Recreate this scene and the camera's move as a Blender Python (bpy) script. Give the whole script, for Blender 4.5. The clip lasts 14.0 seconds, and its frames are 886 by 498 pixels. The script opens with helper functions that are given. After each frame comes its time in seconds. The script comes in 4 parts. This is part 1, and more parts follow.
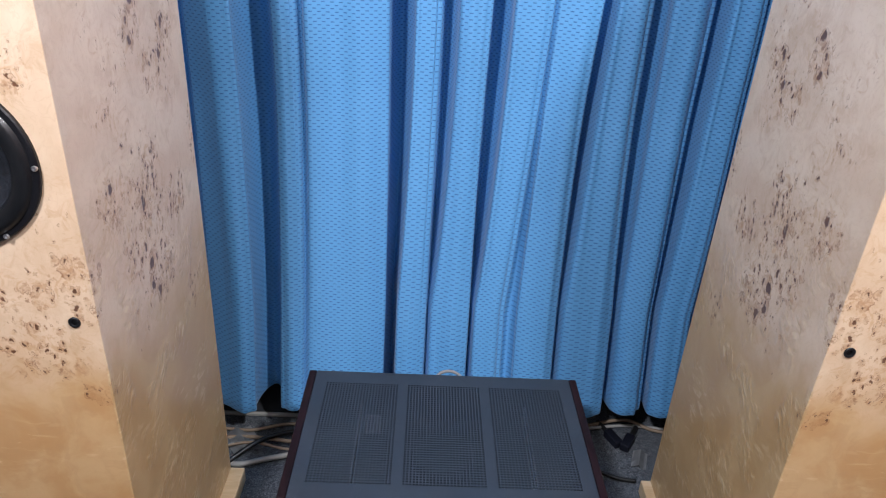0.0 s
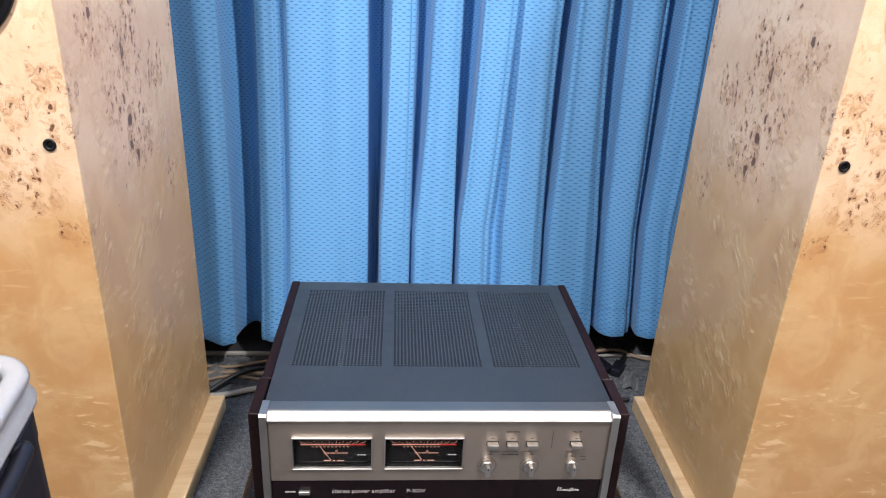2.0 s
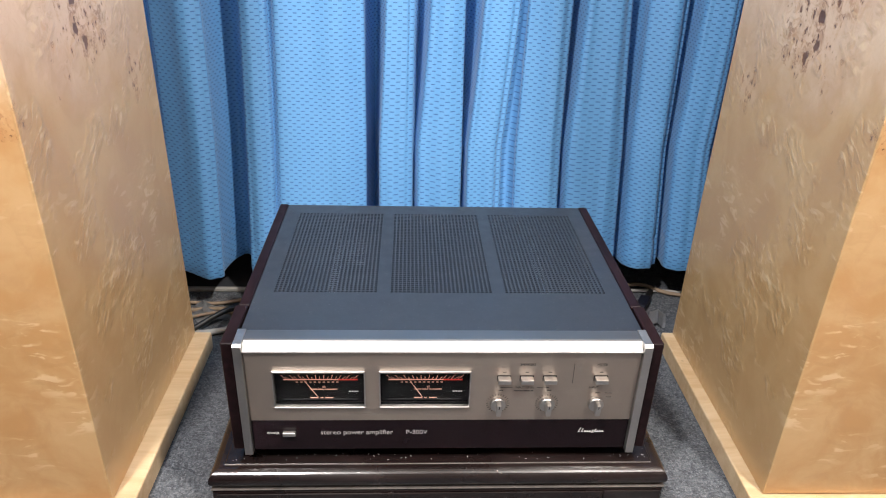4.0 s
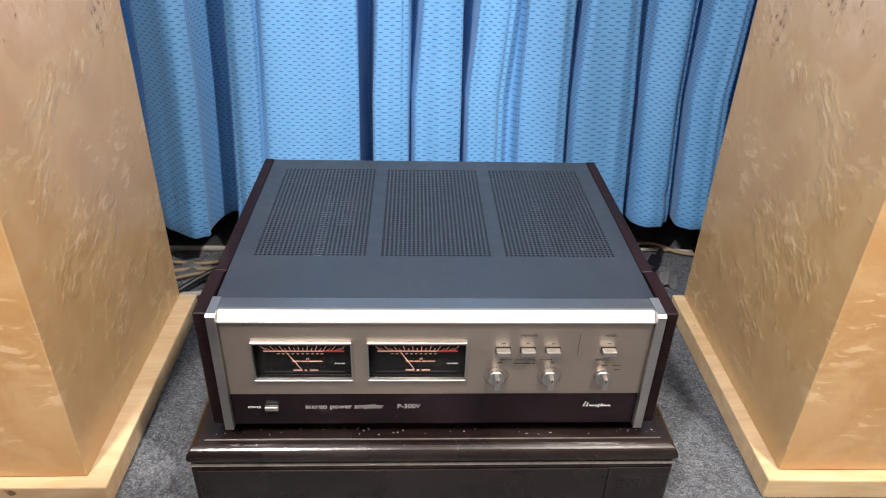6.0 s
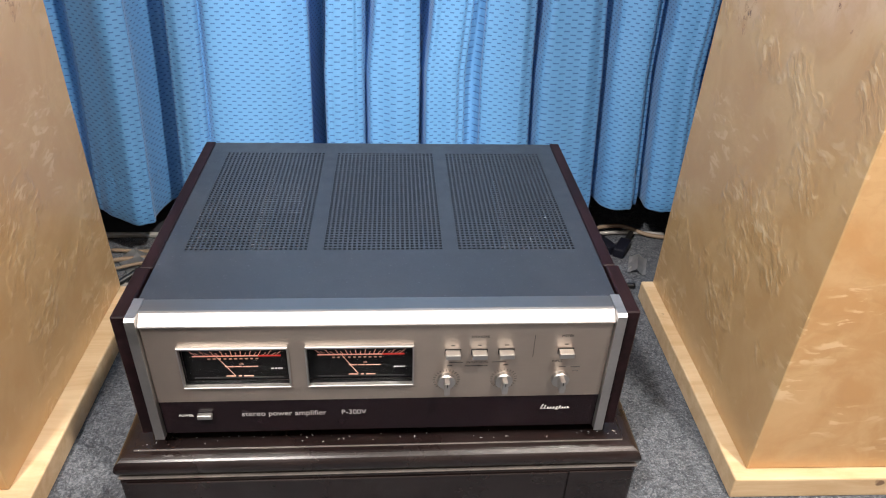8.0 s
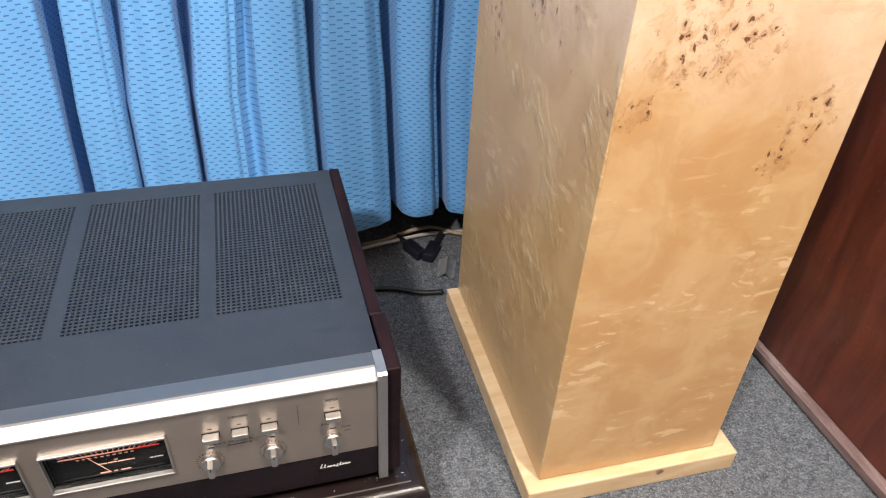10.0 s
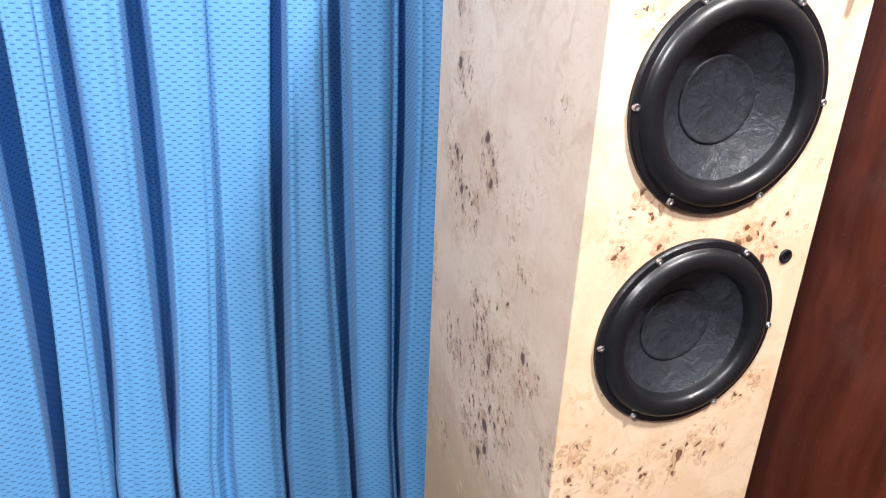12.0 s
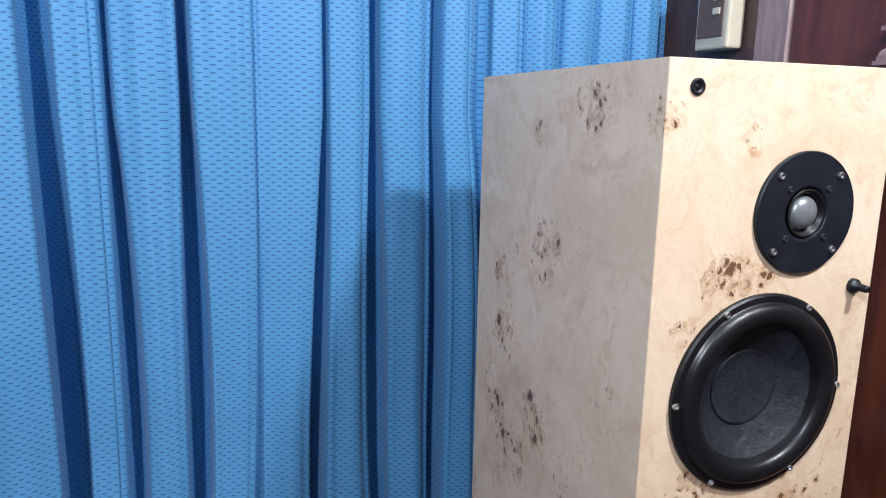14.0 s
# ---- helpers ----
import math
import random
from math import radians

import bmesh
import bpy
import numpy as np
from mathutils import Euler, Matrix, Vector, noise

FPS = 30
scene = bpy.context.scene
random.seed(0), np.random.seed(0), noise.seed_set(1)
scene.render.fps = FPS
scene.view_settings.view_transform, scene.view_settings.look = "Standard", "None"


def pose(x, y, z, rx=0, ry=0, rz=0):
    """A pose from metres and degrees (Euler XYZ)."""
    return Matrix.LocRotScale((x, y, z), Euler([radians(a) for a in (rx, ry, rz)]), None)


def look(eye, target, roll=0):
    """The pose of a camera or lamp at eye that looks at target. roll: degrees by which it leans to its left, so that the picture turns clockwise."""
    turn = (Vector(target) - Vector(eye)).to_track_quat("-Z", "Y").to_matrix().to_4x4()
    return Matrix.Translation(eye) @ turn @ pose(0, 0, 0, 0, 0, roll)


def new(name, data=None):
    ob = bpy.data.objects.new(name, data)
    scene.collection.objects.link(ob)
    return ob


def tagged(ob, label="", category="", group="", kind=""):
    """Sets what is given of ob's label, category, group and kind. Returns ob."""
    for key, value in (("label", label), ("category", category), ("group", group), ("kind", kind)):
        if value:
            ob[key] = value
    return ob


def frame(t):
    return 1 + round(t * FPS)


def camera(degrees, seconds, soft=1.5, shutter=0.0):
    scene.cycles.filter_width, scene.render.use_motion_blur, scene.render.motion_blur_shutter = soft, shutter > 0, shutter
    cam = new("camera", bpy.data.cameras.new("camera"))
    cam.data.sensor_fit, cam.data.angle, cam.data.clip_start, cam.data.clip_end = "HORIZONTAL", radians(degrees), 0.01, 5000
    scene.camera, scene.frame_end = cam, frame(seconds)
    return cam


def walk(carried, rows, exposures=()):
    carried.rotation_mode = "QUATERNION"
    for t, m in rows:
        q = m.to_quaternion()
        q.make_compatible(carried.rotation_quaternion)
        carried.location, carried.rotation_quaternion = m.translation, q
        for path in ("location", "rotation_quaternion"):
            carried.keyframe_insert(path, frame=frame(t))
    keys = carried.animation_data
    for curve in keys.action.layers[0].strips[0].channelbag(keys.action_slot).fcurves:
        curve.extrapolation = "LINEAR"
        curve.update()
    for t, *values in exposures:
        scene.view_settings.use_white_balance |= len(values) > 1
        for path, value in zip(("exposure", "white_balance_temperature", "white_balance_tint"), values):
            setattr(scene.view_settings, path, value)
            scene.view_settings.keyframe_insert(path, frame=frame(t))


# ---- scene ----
cam = camera(64.8, 14.0, soft=1.1)
PATH = [
    (0, (-0.049, -0.639, 1.035), (0.012, 1.142, 0.126), 3.4),
    (0.5, (-0.065, -0.681, 0.963), (0.059, 1.11, 0.082), 3.3),
    (1, (-0.072, -0.707, 0.888), (0.061, 1.103, 0.048), 3.1),
    (1.5, (-0.064, -0.722, 0.827), (0.077, 1.101, 0.015), 3.0),
    (2, (-0.065, -0.724, 0.804), (0.075, 1.107, 0.012), 2.8),
    (2.5, (-0.06, -0.708, 0.783), (0.074, 1.127, 0.0), 2.7),
    (3, (-0.059, -0.676, 0.755), (0.076, 1.151, -0.047), 2.6),
    (3.5, (-0.051, -0.649, 0.723), (0.063, 1.154, -0.135), 2.2),
    (6, (-0.026, -0.56, 0.675), (0.059, 1.152, -0.354), 1.8),
    (6.5, (-0.029, -0.549, 0.67), (0.051, 1.156, -0.374), 1.8),
    (7, (-0.029, -0.536, 0.668), (0.051, 1.162, -0.385), 1.8),
    (7.2, (-0.026, -0.528, 0.669), (0.048, 1.166, -0.391), 1.7),
    (9.3, (0.107, -0.458, 0.656), (0.484, 1.127, -0.504), 3.2),
    (9.5, (0.12, -0.449, 0.668), (0.531, 1.119, -0.503), 3.0),
    (10, (0.14, -0.442, 0.734), (0.614, 1.099, -0.45), 3.1),
    (10.5, (0.149, -0.423, 0.815), (0.682, 1.117, -0.345), 3.3),
    (11, (0.151, -0.414, 0.895), (0.716, 1.179, -0.174), 3.0),
    (11.5, (0.143, -0.421, 0.988), (0.751, 1.251, 0.074), 2.9),
    (12, (0.137, -0.432, 1.072), (0.775, 1.303, 0.307), 2.5),
    (12.5, (0.13, -0.438, 1.131), (0.784, 1.345, 0.506), 2.1),
    (13, (0.125, -0.445, 1.173), (0.803, 1.371, 0.679), 1.8),
    (13.5, (0.117, -0.451, 1.199), (0.794, 1.377, 0.753), 1.3),
    (14, (0.07, -0.441, 1.212), (0.75, 1.401, 0.832), 1.1),
]
EXPOSURES = [(0, -0.15, 5650, 10), (0.5, -0.06, 5720, 10), (1.5, 0.30, 6050, 10), (3.5, 0.50, 6350, 10), (6.5, 0.56, 6550, 10), (9.5, 0.56, 6550, 10),
             (11, 0.36, 6550, 10), (11.5, 0.33, 6250, 10), (12, 0.30, 5950, 9), (12.5, -0.02, 5780, 8), (13.5, -0.55, 5560, 6), (14, -0.77, 5450, 5)]
walk(cam, [(t, look(eye, target, roll)) for t, eye, target, roll in PATH], EXPOSURES)

# ---- light ----
world = bpy.data.worlds.new("world")
scene.world = world
world.use_nodes = True
world.node_tree.nodes["Background"].inputs[0].default_value = (0.55, 0.62, 0.75, 1)
world.node_tree.nodes["Background"].inputs[1].default_value = 0.02


def bulb(name, place, radius, watts, color):
    data = bpy.data.lights.new(name, "POINT")
    data.shadow_soft_size, data.energy, data.color = radius, watts, color
    ob = new(name, data)
    ob.matrix_world = pose(*place)
    return tagged(ob, "light of a hanging lamp", "lamp", kind="structure")


LAMP_R, LAMP_L = (0.692, -0.65, 1.975), (-0.595, -0.91, 1.975)
bulb("lamp_glow_east", LAMP_R, 0.055, 120, (1.0, 0.942, 0.865))
bulb("lamp_glow_west", LAMP_L, 0.080, 138, (1.0, 0.935, 0.895))


# ---- materials ----
def graph(name):
    m = bpy.data.materials.new(name)
    m.use_nodes = True
    nt = m.node_tree
    return m, nt, nt.nodes["Principled BSDF"]


class Net:
    """Short hand for building node graphs."""

    def __init__(self, nt):
        self.nt = nt

    def node(self, kind, **props):
        n = self.nt.nodes.new(kind)
        for k, v in props.items():
            setattr(n, k, v)
        return n

    def put(self, socket, value):
        if isinstance(value, bpy.types.NodeSocket):
            self.nt.links.new(value, socket)
        elif value is not None:
            if isinstance(value, tuple) and len(value) == 3 and socket.type == "RGBA":
                value = (*value, 1)
            socket.default_value = value

    def math(self, op, a, b=None, c=None, clamp=False):
        n = self.node("ShaderNodeMath", operation=op, use_clamp=clamp)
        for i, v in enumerate((a, b, c)):
            if v is not None:
                self.put(n.inputs[i], v)
        return n.outputs[0]

    def coords(self, kind="Object", scale=(1, 1, 1), offset=(0, 0, 0)):
        c = self.node("ShaderNodeTexCoord")
        m = self.node("ShaderNodeMapping")
        self.put(m.inputs["Vector"], c.outputs[kind])
        m.inputs["Scale"].default_value = scale
        m.inputs["Location"].default_value = offset
        return m.outputs[0]

    def noise(self, vec, scale, detail=4, rough=0.55, distort=0.0, out="Fac"):
        n = self.node("ShaderNodeTexNoise")
        self.put(n.inputs["Vector"], vec)
        n.inputs["Scale"].default_value = scale
        n.inputs["Detail"].default_value = detail
        n.inputs["Roughness"].default_value = rough
        n.inputs["Distortion"].default_value = distort
        return n.outputs[out]

    def voronoi(self, vec, scale, feature="F1"):
        n = self.node("ShaderNodeTexVoronoi", feature=feature)
        self.put(n.inputs["Vector"], vec)
        n.inputs["Scale"].default_value = scale
        return n

    def ramp(self, fac, *stops):
        n = self.node("ShaderNodeValToRGB")
        e = n.color_ramp.elements
        while len(e) < len(stops):
            e.new(0.5)
        for el, (p, c) in zip(e, stops):
            el.position = p
            el.color = (c, c, c, 1) if isinstance(c, (int, float)) else (*c, 1)
        self.put(n.inputs[0], fac)
        return n.outputs[0]

    def mix(self, fac, a, b, blend="MIX"):
        n = self.node("ShaderNodeMix", data_type="RGBA", blend_type=blend)
        self.put(n.inputs[0], fac)
        self.put(n.inputs[6], a)
        self.put(n.inputs[7], b)
        return n.outputs[2]

    def span(self, v, a, b, c=0.0, d=1.0):
        n = self.node("ShaderNodeMapRange", interpolation_type="SMOOTHSTEP")
        for i, x in enumerate((v, a, b, c, d)):
            self.put(n.inputs[i], x)
        return n.outputs[0]

    def axis(self, vec, i):
        n = self.node("ShaderNodeSeparateXYZ")
        self.put(n.inputs[0], vec)
        return n.outputs[i]

    def add(self, a, b, scale=1.0):
        n = self.node("ShaderNodeVectorMath", operation="MULTIPLY_ADD")
        self.put(n.inputs[0], b)
        n.inputs[1].default_value = (scale,) * 3
        self.put(n.inputs[2], a)
        return n.outputs[0]

    def bump(self, height, strength, dist, bsdf, normal=None):
        n = self.node("ShaderNodeBump")
        n.inputs["Strength"].default_value = strength
        n.inputs["Distance"].default_value = dist
        self.put(n.inputs["Height"], height)
        if normal is not None:
            self.put(n.inputs["Normal"], normal)
        if bsdf is not None:
            self.put(bsdf.inputs["Normal"], n.outputs[0])
        return n.outputs[0]


def plain(name, color, rough=0.5, metal=0.0, grain=60.0, vary=0.15, bump=0.1, dist=0.0006, coat=0.0, stretch=(1, 1, 1), shine=0.5, dust=0.0):
    """A surface with two scales of mottling, a fine relief and uneven gloss."""
    m, nt, b = graph(name)
    k = Net(nt)
    v = k.coords(scale=stretch)
    fine, broad = k.noise(v, grain, 5), k.noise(v, grain / 9, 3)
    f = k.math("ADD", k.math("MULTIPLY", fine, 0.5), k.math("MULTIPLY", broad, 0.5))
    dark = tuple(c * (1 - vary) for c in color)
    light = tuple(min(1, c * (1 + vary)) for c in color)
    base = k.ramp(f, (0.3, dark), (0.7, light))
    if dust:
        speck = k.noise(k.coords(offset=(1.3, 2.1, 0.4)), 420, 2, 0.5)
        film = k.noise(k.coords(offset=(0.3, 5.1, 0.4)), 11, 5, 0.65)
        base = k.mix(k.math("MULTIPLY", k.span(speck, 0.68, 0.76), dust), base, (0.45, 0.44, 0.42))
        base = k.mix(k.math("MULTIPLY", k.span(film, 0.45, 0.75), dust * 0.14), base, (0.35, 0.36, 0.37))
    k.put(b.inputs["Base Color"], base)
    k.put(b.inputs["Roughness"], k.span(broad, 0.3, 0.7, rough * 0.85, min(1, rough * 1.15)))
    b.inputs["Metallic"].default_value = metal
    b.inputs["Specular IOR Level"].default_value = shine
    b.inputs["Coat Weight"].default_value = coat
    if bump:
        k.bump(fine, bump, dist, b)
    return m


# clusters of eyes in the veneer: on the inner side (depth, height, radius) and on the baffle (across, height, radius)
SIDE_EYES = [(0.103, 1.225, 0.032), (0.206, 1.195, 0.014), (0.182, 1.072, 0.036), (0.290, 1.030, 0.022), (0.292, 0.848, 0.034), (0.190, 0.885, 0.034), (0.273, 0.960, 0.030),
             (0.239, 0.824, 0.034), (0.191, 0.719, 0.036), (0.080, 0.707, 0.040), (0.182, 0.573, 0.056), (0.124, 0.628, 0.042), (0.297, 0.474, 0.028), (0.267, 0.640, 0.040), (0.179, 0.670, 0.050)]
FRONT_EYES = [(-0.043, 1.080, 0.028), (-0.086, 1.041, 0.015), (-0.007, 1.082, 0.014), (-0.028, 1.195, 0.014), (-0.113, 1.216, 0.016), (-0.057, 0.884, 0.034), (-0.082, 0.867, 0.022),
              (0.056, 0.861, 0.026), (0.075, 0.710, 0.026), (-0.060, 0.638, 0.030), (-0.101, 0.653, 0.030), (-0.104, 0.615, 0.022), (-0.001, 0.631, 0.030), (0.046, 0.652, 0.028),
              (-0.060, 0.562, 0.046), (-0.015, 0.554, 0.032), (-0.103, 0.499, 0.020), (0.068, 0.486, 0.026), (0.055, 0.445, 0.020)]


def burl_material(side):
    """Lacquered pale burl veneer: honey below, deepened in part for the weaker light there, cream above, clusters of
    small dark eyes, rippled figure low down. The pair is matched as mirror images.
    """
    m, nt, b = graph("burl_veneer")
    k = Net(nt)

    def place(scale=(1, 1, 1), offset=(0, 0, 0)):
        return k.coords(scale=(scale[0] * side, scale[1], scale[2]), offset=offset)
    raw = place()
    warp = k.noise(raw, 14, 3, 0.6, 0, "Color")
    v = k.add(raw, warp, 0.035)
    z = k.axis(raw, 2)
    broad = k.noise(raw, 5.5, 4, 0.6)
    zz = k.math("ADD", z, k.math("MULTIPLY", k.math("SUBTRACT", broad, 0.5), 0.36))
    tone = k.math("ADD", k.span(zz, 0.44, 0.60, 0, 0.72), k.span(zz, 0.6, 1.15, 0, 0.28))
    # two-tone veneer; the honey also carries some of the dimness near the floor
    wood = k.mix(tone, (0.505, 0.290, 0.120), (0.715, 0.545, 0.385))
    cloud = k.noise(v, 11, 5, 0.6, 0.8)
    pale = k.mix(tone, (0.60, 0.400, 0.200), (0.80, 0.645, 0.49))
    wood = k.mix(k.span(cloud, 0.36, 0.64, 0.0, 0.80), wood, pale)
    grainv = k.add(place(scale=(1, 1, 0.12)), warp, 0.06)
    grain = k.noise(grainv, 90, 4, 0.6)
    wood = k.mix(k.span(grain, 0.45, 0.8, 0.0, 0.14), wood, (0.47, 0.28, 0.13))
    vein = k.noise(k.add(v, warp, 0.05), 9, 5, 0.65, 2.5)
    wood = k.mix(k.span(vein, 0.50, 0.68, 0, 0.32), wood, (0.46, 0.275, 0.130))
    curl = k.noise(v, 26, 3, 0.55, 3.0)
    thin = k.span(k.math("ABSOLUTE", k.math("SUBTRACT", curl, 0.5)), 0.030, 0.0)
    wood = k.mix(k.math("MULTIPLY", k.math("MULTIPLY", thin, tone), 0.16), wood, (0.44, 0.26, 0.125))
    # eyes
    wob = k.add(raw, k.noise(raw, 30, 2, 0.5, 0, "Color"), 0.020)
    h = CAB_W / 2
    patch = None
    for c, r, tall in [((-h, y, z_), r, 0.8) for y, z_, r in SIDE_EYES] + [((x, 0, z_), r, 1.0) for x, z_, r in FRONT_EYES]:
        d = k.node("ShaderNodeVectorMath", operation="DISTANCE")
        k.put(d.inputs[0], wob)
        d.inputs[1].default_value = (c[0] + 0.010, c[1] + 0.010, c[2] + 0.010)
        one = k.span(d.outputs["Value"], r * 1.55, r * 0.50)
        patch = one if patch is None else k.math("MAXIMUM", patch, one)
    stray = k.math("MULTIPLY", k.math("MULTIPLY", k.span(z, 0.46, 0.54), k.span(z, 1.24, 0.80, 0.3, 1.0)), k.span(k.noise(place(offset=(3.1, 0.7, 1.9)), 9, 3, 0.6), 0.48, 0.62, 0, 0.62))
    patch = k.math("MAXIMUM", patch, stray)
    ev = k.add(place(scale=(1, 1, 0.72), offset=(0.4, 0.2, 0.6)), warp, 0.020)
    ev = k.add(ev, k.noise(raw, 120, 3, 0.6, 0, "Color"), 0.010)
    eye = halo = arc = None
    for scale, lim, size in ((40, 0.36, 0.28), (78, 0.29, 0.33), (140, 0.28, 0.38)):
        vo = k.voronoi(ev, scale)
        chance = k.axis(vo.outputs["Color"], 0)
        radius = k.math("MULTIPLY", k.span(k.math("MULTIPLY", chance, k.math("POWER", patch, 0.6)), lim, 1.0, 0, 1), size)
        here = k.math("GREATER_THAN", radius, 0.012)
        dist = vo.outputs["Distance"]
        spot = k.math("MULTIPLY", here, k.span(k.math("SUBTRACT", radius, dist), -0.02, 0.08))
        ring = k.math("MULTIPLY", here, k.span(k.math("SUBTRACT", k.math("MULTIPLY", radius, 2.4), dist), -0.06, 0.22))
        rim = k.math("MULTIPLY", here, k.span(k.math("ABSOLUTE", k.math("SUBTRACT", k.math("ADD", k.math("MULTIPLY", radius, 1.5), 0.09), dist)), 0.055, 0.010))
        eye = spot if eye is None else k.math("MAXIMUM", eye, spot)
        halo = ring if halo is None else k.math("MAXIMUM", halo, ring)
        arc = rim if arc is None else k.math("MAXIMUM", arc, rim)
    lines = k.noise(k.add(v, k.noise(v, 60, 2, 0.5, 0, "Color"), 0.02), 120, 3, 0.6, 1.0)
    swirl = k.noise(v, 38, 4, 0.65, 2.2)
    wood = k.mix(k.math("MULTIPLY", k.math("POWER", patch, 0.5), k.span(swirl, 0.50, 0.66, 0, 0.50)), wood, (0.50, 0.275, 0.115))
    wood = k.mix(k.math("MULTIPLY", halo, k.span(lines, 0.40, 0.60, 0.15, 0.55)), wood, (0.38, 0.185, 0.075))
    wood = k.mix(k.math("MULTIPLY", arc, k.span(k.noise(raw, 75, 2), 0.46, 0.58, 0, 0.60)), wood, (0.23, 0.095, 0.040))
    tint = k.mix(k.noise(ev, 40, 2), (0.040, 0.015, 0.010), (0.20, 0.080, 0.036))
    wood = k.mix(k.math("MULTIPLY", eye, 0.92), wood, tint)
    # rippled figure of the lower veneer
    rv = k.add(place(scale=(0.34, 0.34, 1)), warp, 0.022)
    ripple = k.noise(rv, 95, 2, 0.5, 0.5)
    low = k.math("MULTIPLY", k.span(z, 0.50, 0.34), k.span(k.noise(raw, 8, 2), 0.46, 0.60))
    wood = k.mix(k.math("MULTIPLY", low, k.span(ripple, 0.56, 0.66, 0, 0.45)), wood, (0.86, 0.69, 0.43))
    wood = k.mix(k.math("MULTIPLY", low, k.span(ripple, 0.46, 0.36, 0, 0.22)), wood, (0.40, 0.22, 0.085))
    # the side leaves are cooler, low down partly as painted-in weaker light, with slanting silky strokes that run down
    # to the front
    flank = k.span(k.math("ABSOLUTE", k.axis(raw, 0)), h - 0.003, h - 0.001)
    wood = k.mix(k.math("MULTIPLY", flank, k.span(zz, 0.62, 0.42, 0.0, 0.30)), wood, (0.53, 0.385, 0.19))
    bent = k.add(raw, warp, 0.045)
    yb, zb = k.axis(bent, 1), k.axis(bent, 2)
    stroke = k.node("ShaderNodeCombineXYZ")
    k.put(stroke.inputs[0], k.math("SUBTRACT", k.math("MULTIPLY", yb, 0.57), k.math("MULTIPLY", zb, 0.82)))
    k.put(stroke.inputs[1], k.math("ADD", k.math("MULTIPLY", yb, 0.25), k.math("MULTIPLY", zb, 0.17)))
    silk = k.noise(stroke.outputs[0], 165, 2, 0.5, 0.3)
    where = k.math("MULTIPLY", k.math("MULTIPLY", flank, k.span(z, 0.86, 0.50)), k.span(k.noise(place(offset=(0.7, 1.3, 0.2)), 13, 3, 0.6), 0.49, 0.59))
    wood = k.mix(k.math("MULTIPLY", where, k.span(silk, 0.54, 0.68, 0, 0.48)), wood, (0.82, 0.66, 0.40))
    wood = k.mix(k.math("MULTIPLY", where, k.span(silk, 0.46, 0.34, 0, 0.36)), wood, (0.36, 0.235, 0.10))
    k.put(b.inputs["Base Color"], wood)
    k.put(b.inputs["Roughness"], k.span(cloud, 0.3, 0.7, 0.32, 0.44))
    b.inputs["Coat Weight"].default_value = 0.2
    b.inputs["Coat Roughness"].default_value = 0.25
    hgt = k.math("SUBTRACT", k.math("MULTIPLY", k.math("MULTIPLY", ripple, low), 0.55), k.math("MULTIPLY", eye, 0.8))
    hgt = k.math("ADD", hgt, k.math("MULTIPLY", k.math("MULTIPLY", silk, where), 1.5))
    hgt = k.math("ADD", hgt, k.math("MULTIPLY", grain, 0.10))
    k.bump(hgt, 0.28, 0.003, b)
    return m


def curtain_material():
    """Blue woven drape with staggered rows of short woven dashes."""
    m, nt, b = graph("blue_drape")
    k = Net(nt)
    uv = k.coords("UV")
    u, v = k.axis(uv, 0), k.axis(uv, 1)
    row = k.math("DIVIDE", v, 0.0054)
    odd = k.math("MULTIPLY", k.math("MODULO", k.math("FLOOR", row), 2.0), 0.5)
    col = k.math("FRACT", k.math("ADD", k.math("DIVIDE", u, 0.0150), odd))
    fr = k.math("FRACT", row)
    dash = k.math("MULTIPLY", k.math("LESS_THAN", k.math("ABSOLUTE", k.math("SUBTRACT", col, 0.5)), 0.205),
                  k.math("LESS_THAN", k.math("ABSOLUTE", k.math("SUBTRACT", fr, 0.5)), 0.16))
    obj = k.coords()
    broad = k.noise(obj, 5, 3)
    fab = k.mix(broad, (0.101, 0.292, 0.565), (0.128, 0.342, 0.63))
    weave = k.noise(k.coords("UV", scale=(1, 2.5, 1)), 900, 2)
    fab = k.mix(k.span(weave, 0.3, 0.7, 0, 0.32), fab, (0.060, 0.215, 0.50))
    fab = k.mix(k.math("MULTIPLY", dash, 0.85), fab, (0.020, 0.085, 0.26))
    seam = k.math("SUBTRACT", v, 0.124)
    stitch = k.span(k.math("ABSOLUTE", seam), 0.0014, 0.0004)
    fab = k.mix(k.math("MULTIPLY", stitch, 0.35), fab, (0.03, 0.12, 0.33))
    pucker = k.math("MULTIPLY", k.span(k.math("ABSOLUTE", seam), 0.016, 0.0), k.noise(k.coords("UV", scale=(1, 0.3, 1)), 130, 2))
    k.put(b.inputs["Base Color"], fab)
    b.inputs["Roughness"].default_value = 0.62
    b.inputs["Sheen Weight"].default_value = 0.25
    b.inputs["Sheen Roughness"].default_value = 0.4
    crease = k.noise(k.coords(scale=(1, 1, 0.35)), 26, 4, 0.6)
    h = k.math("ADD", k.math("MULTIPLY", crease, 0.8), k.math("MULTIPLY", k.math("ADD", dash, k.math("MULTIPLY", stitch, 0.8)), -0.45))
    h = k.math("ADD", h, k.math("MULTIPLY", pucker, 0.9))
    k.bump(h, 0.42, 0.004, b)
    return m


